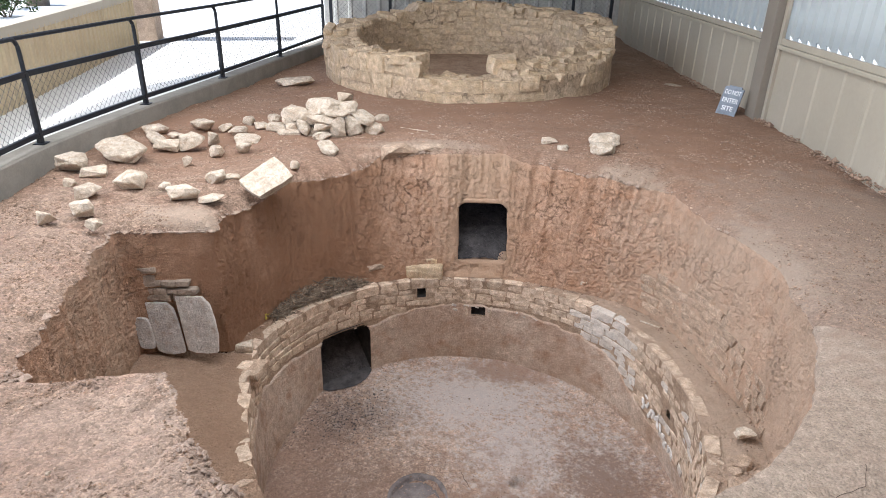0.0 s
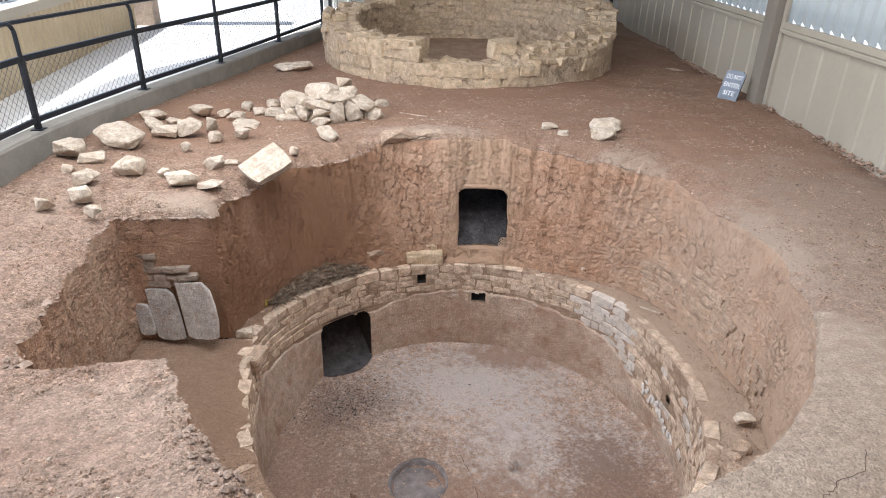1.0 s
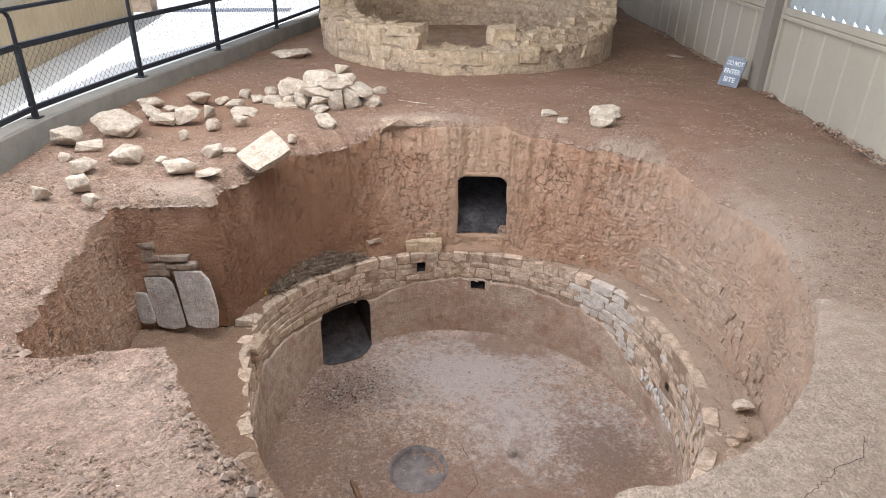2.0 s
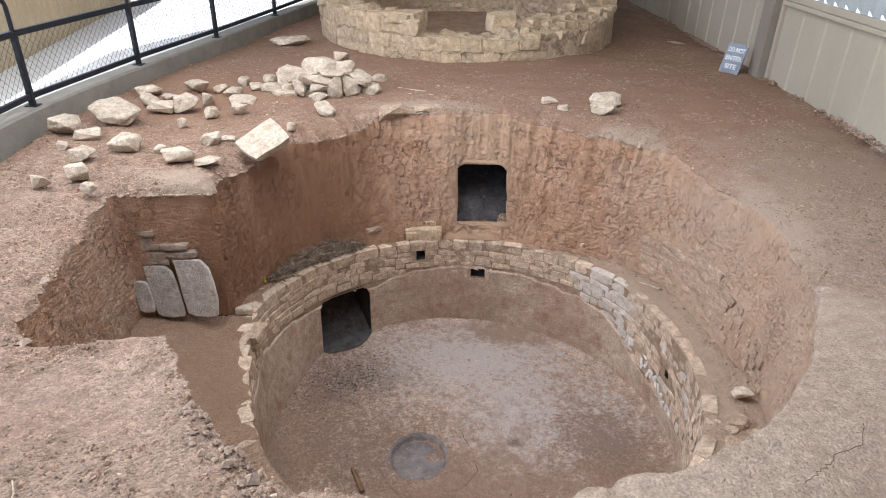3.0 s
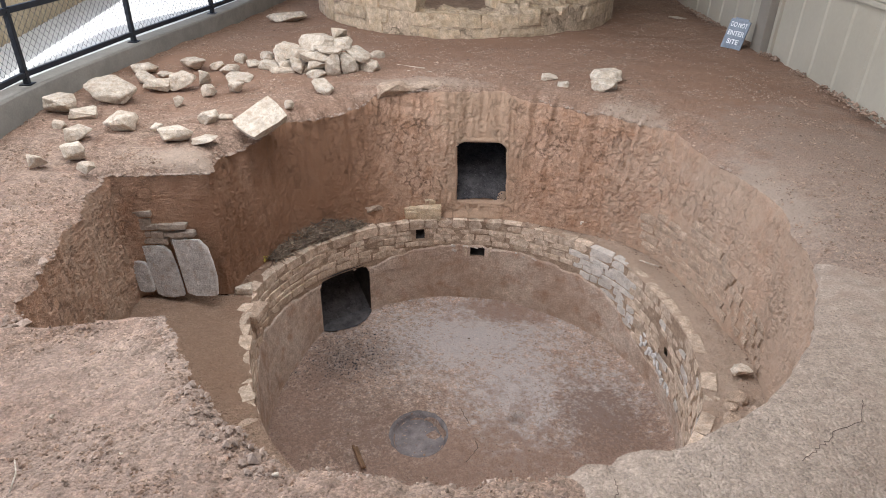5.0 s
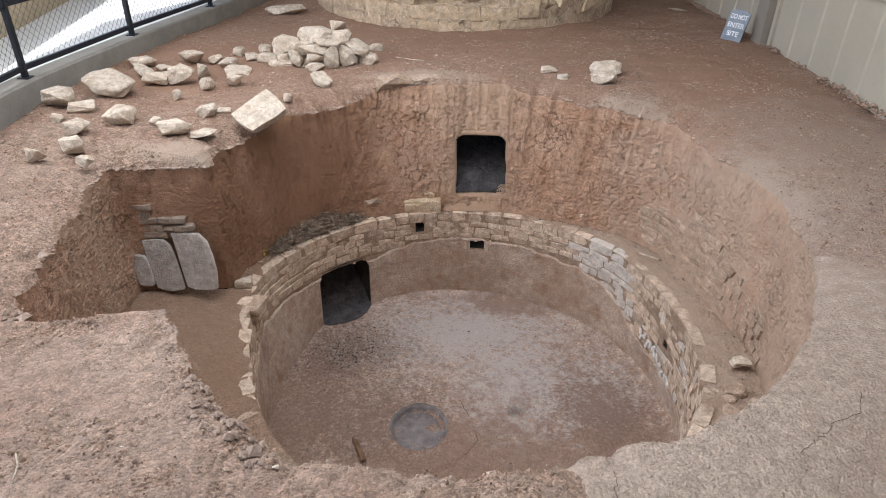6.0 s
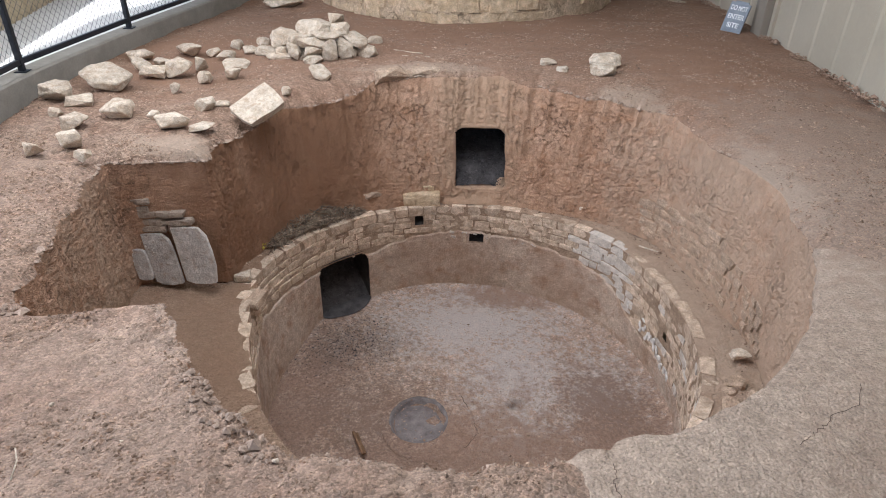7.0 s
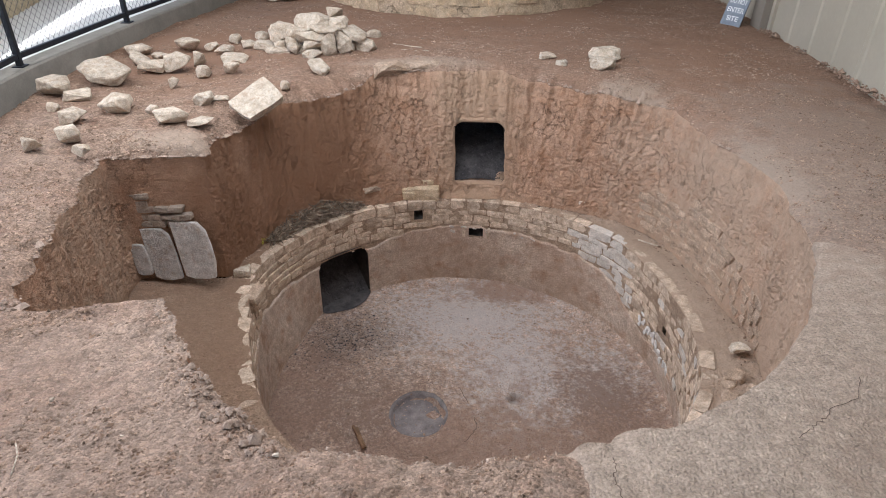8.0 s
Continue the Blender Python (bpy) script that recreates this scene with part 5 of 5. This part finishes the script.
M_BARK = surface("grey_bark", (0.16, 0.13, 0.10), (0.26, 0.22, 0.17), 0.1, 0.015, 0.95, 0.9)
M_LEAF = surface("dusty_leaves", (0.05, 0.085, 0.03), (0.10, 0.13, 0.05), 0.3, 0.02, 0.7, 0.0, random_tint=0.4, island=True)


def leaves(bm, centre, spread, count, size):
    for _ in range(count):
        p = Vector(centre) + Vector((RNG.normal(0, spread), RNG.normal(0, spread), RNG.normal(0, spread * 0.7)))
        a = Vector((RNG.normal(), RNG.normal(), RNG.normal())).normalized()
        b = a.orthogonal().normalized()
        s = size * RNG.uniform(0.6, 1.4)
        bm.faces.new([bm.verts.new(q) for q in (p - a * s, p + b * s * 0.35, p + a * s, p - b * s * 0.35)])


def outside_tree(x, y, height, label):
    tree = thing("tree", label, "tree", "trees outside", at=pose(x, y, 0.0))
    bm = bmesh.new()
    rows_ = []
    for k in range(9):
        u = k / 8
        rows_.append((0.22 * (1 - 0.6 * u) + 0.1 * (1 - u) ** 6, Vector((0.25 * math.sin(2.2 * u), 0.15 * u, height * 0.6 * u))))
    prev = None
    for r, c in rows_:
        ring_ = [bm.verts.new(c + Vector((r * (1 + 0.15 * math.sin(5 * j + 3 * c.z)) * math.cos(j * 0.628), r * math.sin(j * 0.628), 0))) for j in range(10)]
        if prev:
            for j in range(10):
                bm.faces.new((prev[j], prev[(j + 1) % 10], ring_[(j + 1) % 10], ring_[j]))
        prev = ring_
    tops = []
    for k in range(7):
        a = k * 0.9
        base = rows_[4 + k % 5][1]
        end = base + Vector((math.cos(a) * height * 0.3, math.sin(a) * height * 0.3, height * RNG.uniform(0.15, 0.35)))
        tube(bm, (base, (base + end) / 2 + Vector((0, 0, 0.15)), end), 0.05, 6)
        tops.append(end)
    part("trunk", bm, M_BARK, tree, smooth=True)
    bm = bmesh.new()
    for p in tops:
        for _ in range(4):
            leaves(bm, p + Vector((RNG.normal(0, 0.5), RNG.normal(0, 0.5), RNG.normal(0, 0.35))), 0.28, 90, 0.05)
    part("crown", bm, M_LEAF, tree)


def outside_shrub(x, y, label):
    shrub = thing("shrub", label, "shrub", "shrubs outside", at=pose(x, y, 0.05))
    bm = bmesh.new()
    for _ in range(16):
        a = RNG.uniform(0, 6.28)
        tube(bm, ((0, 0, 0), (0.2 * math.cos(a), 0.2 * math.sin(a), 0.3), (0.45 * math.cos(a), 0.45 * math.sin(a), RNG.uniform(0.5, 0.9))), 0.012, 5)
    part("stems", bm, M_BARK, shrub)
    bm = bmesh.new()
    for _ in range(22):
        a, r = RNG.uniform(0, 6.28), RNG.uniform(0.1, 0.55)
        leaves(bm, (r * math.cos(a), r * math.sin(a), RNG.uniform(0.2, 0.85)), 0.13, 45, 0.05)
    part("foliage", bm, M_LEAF, shrub)


outside_tree(-10.5, 17.9, 5.5, "grey-barked tree standing in glaring sun outside")
outside_shrub(-9.7, 15.3, "dusty green shrub growing outside the parapet")
outside_shrub(-10.9, 17.0, "dusty green shrub growing outside the parapet")


# ---- sign ----
def warning_sign():
    sign = thing("warning_sign", "small grey notice board with white capitals leaning near the column", "sign")
    w, h = 0.24, 0.36
    bm = bmesh.new()
    pts = [(-w / 2, 0), (w / 2, 0), (w / 2, h * 0.93), (w * 0.36, h * 0.93), (w * 0.36, h), (-w * 0.30, h), (-w * 0.30, h * 0.95), (-w / 2, h * 0.95)]
    f = [bm.verts.new((x, -0.012, z)) for x, z in pts]
    b = [bm.verts.new((x, 0.012, z)) for x, z in pts]
    bm.faces.new(f)
    bm.faces.new(b[::-1])
    for k in range(len(f)):
        bm.faces.new((f[k], f[(k + 1) % len(f)], b[(k + 1) % len(f)], b[k]))
    m = pose(3.51, 8.08, 0.02, -20, 3, -46)
    board = part("board", bm, M_SIGN, sign)
    for k, words in enumerate(("DO NOT", "ENTER", "SITE")):
        cu = bpy.data.curves.new("lettering", "FONT")
        cu.body, cu.size, cu.align_x, cu.extrude, cu.offset = words, 0.078, "CENTER", 0.001, 0.0015
        ob = new("lettering", cu)
        me = bpy.data.meshes.new_from_object(ob.evaluated_get(bpy.context.evaluated_depsgraph_get()))
        bpy.data.objects.remove(ob)
        me.materials.clear()
        me.materials.append(M_LETTER)
        wide = max(v.co.x for v in me.vertices) - min(v.co.x for v in me.vertices)
        ob = new("lettering", me)
        ob.parent = board
        ob.matrix_basis = Matrix.Translation((0, -0.0145, h * 0.70 - 0.098 * k)) @ pose(0, 0, 0, 90) @ Matrix.Diagonal((min(1.0, 0.20 / wide), 1, 1, 1))
    bm = bmesh.new()
    box(bm, (0.07, 0.16, 0.03), (0, 0.10, 0.02), 0.005)
    box(bm, (0.03, 0.02, 0.30), (0, 0.10, 0.16), 0.004, pose(0, 0, 0, 30))
    part("prop", bm, M_BLACK, sign)
    sign.matrix_basis = m


warning_sign()


# ---- smooth mud cap on the south-east rim ----
def mud_cap():
    sel = np.where((ANG > 276.5) & (ANG < 337))[0]
    sel = np.r_[sel[ANG[sel] > 180], sel[ANG[sel] < 180]]
    deg = np.where(ANG[sel] < 180, ANG[sel] + 360, ANG[sel])
    t = (deg - 276.5) / (380 - 276.5)
    width = np.interp(t, [0, 0.12, 0.35, 0.48, 0.55, 0.585], [1.9, 1.8, 1.15, 0.6, 0.3, 0.05])
    c, s = COS[sel], SIN[sel]
    n = 90
    rings = []
    for k in range(n):
        u = k / (n - 1)
        r = RIM_R[sel] - 0.02 + (width + 0.02) * u
        p = np.c_[CX + r * c, CY + r * s, RIM_TOP[sel, 2] * np.exp(-width * u / 0.35)]
        e = 0.06 * fbm(p, 0.2, 3, 210) * u
        p[:, 0] += e * c
        p[:, 1] += e * s
        p[:, 2] += 0.042 - 0.067 * max(0, u - 0.85) / 0.15 - 0.05 * (k == 0) + 0.006 * fbm(p, 0.3, 3, 205) + 0.004 * vnoise(p, 0.09, 208)
        edge = np.clip(t / 0.012, 0, 1)
        p[:, 2] -= 0.05 * (1 - edge)
        rings.append(p)
    ob = new("mud_cap", mesh_of("mud_cap", np.concatenate(rings), grid_faces(n, len(sel)), M_CEMENT))
    return tagged(ob, "smooth beige mud capping along the pit's rim", "mud capping", kind="structure")


cap = mud_cap()


def crack(points, parent, width=0.004):
    """A thin dark tube on the surface, its colour standing for shade inside a drying crack."""
    pts = []
    for (x0, y0), (x1, y1) in zip(points, points[1:]):
        for k in range(6):
            u = k / 6
            x, y = x0 + (x1 - x0) * u + RNG.uniform(-0.007, 0.007), y0 + (y1 - y0) * u + RNG.uniform(-0.007, 0.007)
            pts.append((x, y, drop_on(parent, x, y) + 0.0008))
    bm = bmesh.new()
    tube(bm, pts, width, 5)
    return part("crack", bm, M_CRACK, parent, "thin dark strip for the shade in a drying crack")


M_CRACK = surface("shaded_crack_earth", (0.12, 0.085, 0.065), (0.17, 0.12, 0.09), 0.1, 0.01, 0.95, 0.2)


def drop_on(ob, x, y):
    hit, p, _, _ = ob.ray_cast(Vector((x, y, 3)), Vector((0, 0, -1)))
    return p.z if hit else 0.02


for line in ([(0.65, 1.62), (0.65, 1.57), (0.63, 1.52), (0.635, 1.46), (0.63, 1.38)], [(1.77, 2.03), (1.69, 1.91), (1.55, 1.84), (1.48, 1.78), (1.40, 1.72), (1.34, 1.69)]):
    crack(line, cap, 0.0015)
crack([(0.23, 4.25), (0.31, 4.04), (0.36, 3.82), (0.28, 3.70), (0.15, 3.58)], floor, 0.003)

# two bluish pebbles and a few pale ones among the soil
M_TEAL = surface("blue_green_stone", (0.16, 0.25, 0.27), (0.24, 0.33, 0.34), 0.05, 0.01, 0.8, 0.3)
TEAL = rock_mesh(91)
TEAL.materials.clear()
TEAL.materials.append(M_TEAL)
rock(-1.42, 1.49, 0.022, 0.016, 0.014, 20, 0.0, label="small blue-green pebble lying on red soil", mesh=TEAL, name="pebble", group="single pebbles")
rock(-1.30, 1.55, 0.020, 0.014, 0.012, 60, 0.0, label="small blue-green pebble lying on red soil", mesh=TEAL, name="pebble", group="single pebbles")
rock(-0.57, 1.63, 0.026, 0.018, 0.014, 0, -0.012, label="small white pebble at the pit's rim", name="pebble", group="single pebbles")
for _ in range(26):
    x, y = RNG.uniform(-1.5, -0.3), RNG.uniform(0.9, 2.0)
    if math.hypot(x - CX, y - CY) > 2.75:
        w = RNG.uniform(0.012, 0.026)
        rock(x, y, w, w * 0.75, w * 0.6, RNG.uniform(0, 180), -0.002, label="small pale pebble lying on red soil", name="pebble", group="single pebbles")

# clay lump and clods on the north rim
rock(-0.42, 6.31, 0.38, 0.26, 0.17, 6, -0.10, label="hardened pale earth lump on the pit's rim", mesh=MUD_ROCK, name="earth_lump", group="earth lumps")
rock(-0.08, 6.40, 0.46, 0.24, 0.13, -4, -0.08, label="hardened pale earth lump on the pit's rim", mesh=MUD_ROCK, name="earth_lump", group="earth lumps")
for x, y, w, h in ((1.96, 3.17, 0.16, 0.10), (2.10, 3.40, 0.18, 0.09), (2.02, 3.30, 0.12, 0.07), (2.16, 3.26, 0.14, 0.08)):
    ob = rock(x, y, w, w * 0.8, h, RNG.uniform(0, 90), BENCH_Z - 0.045, label="mud-covered block on the earth ledge", name="muddy_block", group="muddy blocks on the ledge", mesh=MUD_ROCK)


# mudded stones on the western ledge
for x, y, w, d, yaw in ((-1.34, 3.30, 0.20, 0.15, 30), (-1.46, 3.46, 0.18, 0.13, 20), (-1.26, 3.12, 0.17, 0.14, 40), (-1.42, 3.16, 0.16, 0.13, 10), (-1.47, 4.36, 0.22, 0.15, 80)):
    rock(x, y, w, d, 0.07, yaw, BENCH_Z - 0.03, 3, -3, label="flat mud-covered stone bedded in the earth ledge", name="muddy_block", group="muddy blocks on the ledge", mesh=MUD_STONES[3])
rock(-0.62, 5.93, 0.26, 0.16, 0.12, 15, BENCH_Z + 0.07, label="mud-covered stone lump above the plant litter", name="muddy_block", group="muddy blocks on the ledge", mesh=MUD_ROCK)


# half-buried masonry at the foot of the eastern cut
def buried_stones():
    wall = thing("buried_masonry", "mud-covered sandstone courses low in the eastern pit wall", "masonry")
    for row in range(7):
        a = -14 + RNG.uniform(0, 3)
        while a < 36:
            w = RNG.uniform(0.09, 0.2)
            m = a + math.degrees(w / 2.2) / 2
            k = int(np.argmin(np.abs((ANG - m + 180) % 360 - 180)))
            u = 0.93 - row * 0.072
            top = 4 + (1 if 0 < m < 33 else 0) + (1 if 6 < m < 24 else 0) + (1 if 12 < m < 20 else 0)
            if row < top:
                r = RIM_R[k] + (FOOT_R[k] - RIM_R[k]) * u ** 0.8 + 0.0525 + RNG.uniform(-0.004, 0.005)
                z = RIM_TOP[k, 2] + (FOOT_Z[k] - RIM_TOP[k, 2]) * u
                set_stone(MUD_STONES, wall, CX + r * COS[k], CY + r * SIN[k], z, m + 90, (w + 0.002, 0.12, RNG.uniform(0.07, 0.092)), RNG.uniform(-4, 4))
            a += math.degrees(w / 2.2)


buried_stones()


# pebbles and crumbs on the soil
def crumbs():
    v = np.array([tuple(q.co) for q in ground.data.vertices])
    near = v[(np.abs(v[:, 0]) < 3.5) & (v[:, 1] > 0.8) & (v[:, 1] < 11)]
    dist = np.hypot(near[:, 0], near[:, 1])
    w = np.clip(0.9 * np.gradient(steps)[np.clip(np.searchsorted(steps, np.hypot(near[:, 0] - CX, near[:, 1] - CY) - 2.3), 0, len(steps) - 1)] / 0.05, 0.15, 1.0) * np.clip(0.55 + 1.2 * vnoise(near, 0.25, 230), 0.08, 1)
    keep = RNG.rand(len(near)) < w
    near = near[keep]
    pick = near[RNG.randint(len(near), size=56000)]
    it = iter(pick)

    def spot():
        p = next(it)
        if p[0] > 0.45 and p[1] < 3.0:
            if RNG.rand() < 0.93:
                return None
        return (p[0] + RNG.uniform(-0.02, 0.02), p[1] + RNG.uniform(-0.02, 0.02), p[2] + 0.002)
    gravel("pebbles", spot, 56000, 0.0056, M_CRUMB, "small crumbs and pebbles scattered over the soil", "pebbles")
    clods = iter(near[RNG.randint(len(near), size=5200)])

    def clod_spot():
        p = next(clods)
        if p[0] > 0.45 and p[1] < 3.0 or vnoise(p[None, :], 0.5, 233)[0] < 0.05:
            return None
        return (p[0], p[1], p[2] + 0.001)
    gravel("pebbles", clod_spot, 5200, 0.0075, M_SOILCLOD, "larger crumbling soil clods scattered over the surface", "soil clods")
    foot = bench.data.vertices
    b = np.array([tuple(q.co) for q in foot])[:len(ANG) * 10]
    pick2 = iter(b[RNG.randint(len(b), size=1500)])
    gravel("pebbles", lambda: tuple(next(pick2) + np.array([0, 0, 0.003])), 1500, 0.007, M_CRUMB, "small earth crumbs fallen on the ledge", "pebbles")

    def on_floor():
        a, r = RNG.uniform(0, 6.283), 1.75 * math.sqrt(RNG.rand())
        return (CX + r * math.cos(a), CY + r * math.sin(a), FLOOR_Z + 0.004)
    gravel("pebbles", on_floor, 5200, 0.0046, M_CRUMB, "small crumbs on the packed floor", "pebbles")

    def dark_floor():
        return (-0.85 + RNG.normal(0, 0.24), 4.93 + RNG.normal(0, 0.2), FLOOR_Z + 0.006)
    gravel("charcoal_crumbs", dark_floor, 1700, 0.0045, M_GRAIN, "black gravel crumbs strewn before the low doorway", "gravel")


def rim_clods():
    pick = iter(RNG.randint(len(ANG), size=2600))

    def spot():
        k = next(pick)
        if ANG[k] > 280 or ANG[k] < 15 or vnoise(around[k:k + 1], 0.3, 220)[0] < -0.15:
            return None
        s = RNG.uniform(-0.01, 0.10) ** 1
        return (CX + (RIM_R[k] + s) * COS[k], CY + (RIM_R[k] + s) * SIN[k], RIM_TOP[k, 2] + 0.012 + 0.1 * min(s, 0.05))
    gravel("rim_clods", spot, 2600, 0.013, M_CLOD, "crumbling earth clods along the pit's broken rim", "earth clods")


def front_clods():
    cells = np.where((ANG > 224) & (ANG < 277))[0]
    pick = iter(cells[RNG.randint(len(cells), size=900)])

    def spot():
        k = next(pick)
        s = RNG.uniform(-0.012, 0.05)
        return (CX + (RIM_R[k] + s) * COS[k], CY + (RIM_R[k] + s) * SIN[k], RIM_TOP[k, 2] + 0.0)
    gravel("rim_clods", spot, 900, 0.0075, M_CLOD, "crumbling earth clods along the pit's near rim", "earth clods")


M_WHITEWASH = surface("old_white_plaster", (0.60, 0.55, 0.50), (0.72, 0.68, 0.64), 0.05, 0.008, 0.9, 0.6)
WHITE_CHIPS = [stone_mesh("stone", 600 + k, M_WHITEWASH, 3.0, 0.2, 0.12) for k in range(5)]


def plaster_chips():
    """Pale scraps of old plaster along the top of the mud coat."""
    for _ in range(24):
        t = RNG.rand()
        deg = 2 + 29 * t + RNG.normal(0, 1.0)
        z = -1.98 + 0.30 * t + RNG.normal(0, 0.025)
        r = KIVA_R - 0.014 - float(batter(deg, z))
        set_stone(WHITE_CHIPS, plaster, CX + r * math.cos(radians(deg)), CY + r * math.sin(radians(deg)), z, deg + 90, (RNG.uniform(0.02, 0.05), 0.016, RNG.uniform(0.02, 0.085)), RNG.uniform(-30, 30)).name = "plaster_chip"
    for _ in range(12):
        deg = RNG.uniform(60, 108)
        z = float(round_list(deg, PL_TOP, 1)) + RNG.uniform(-0.07, 0.0)
        r = KIVA_R - 0.013
        set_stone(PALE_STONES, plaster, CX + r * math.cos(radians(deg)), CY + r * math.sin(radians(deg)), z, deg + 90, (RNG.uniform(0.02, 0.06), 0.012, RNG.uniform(0.012, 0.03)), RNG.uniform(-30, 30)).name = "plaster_chip"


plaster_chips()
# small upright stones framing the lower recess
for deg in (78.7, 86.9):
    r = KIVA_R + 0.02
    set_stone(WALL_STONES, plaster, CX + r * math.cos(radians(deg)), CY + r * math.sin(radians(deg)), -1.605, deg + 90, (0.03, 0.09, 0.13)).name = "niche_frame_stone"
M_SOILCLOD = surface("soil_clods", (0.28, 0.18, 0.125), (0.38, 0.27, 0.2), 0.2, 0.01, 0.95, 0.6, random_tint=0.2, island=True)
M_CLOD = surface("pale_earth_clods", (0.33, 0.24, 0.18), (0.40, 0.30, 0.235), 0.2, 0.01, 0.95, 0.6, random_tint=0.15, island=True)


def wall_foot():
    """Crumbled earth banked unevenly against the foot of the sheet-metal wall."""
    def spot():
        y = RNG.uniform(4.6, 13.5)
        if vnoise(np.array([[3.8, y, 0.0]]), 0.35, 280)[0] < -0.25:
            return None
        return (WALL_X - 0.02 - abs(RNG.normal(0, 0.06)), y, 0.01 + 0.03 * RNG.rand())
    gravel("wall_foot_crumbs", spot, 1500, 0.014, M_SOILCLOD, "crumbled earth and dry litter along the metal wall's foot", "earth clods")


rim_clods()
front_clods()
M_CRUMB = surface("soil_crumbs", (0.26, 0.165, 0.112), (0.39, 0.28, 0.205), 0.1, 0.01, 0.95, 0.3, random_tint=0.48, island=True)
wall_foot()
crumbs()
tower_stones()
kiva_courses()
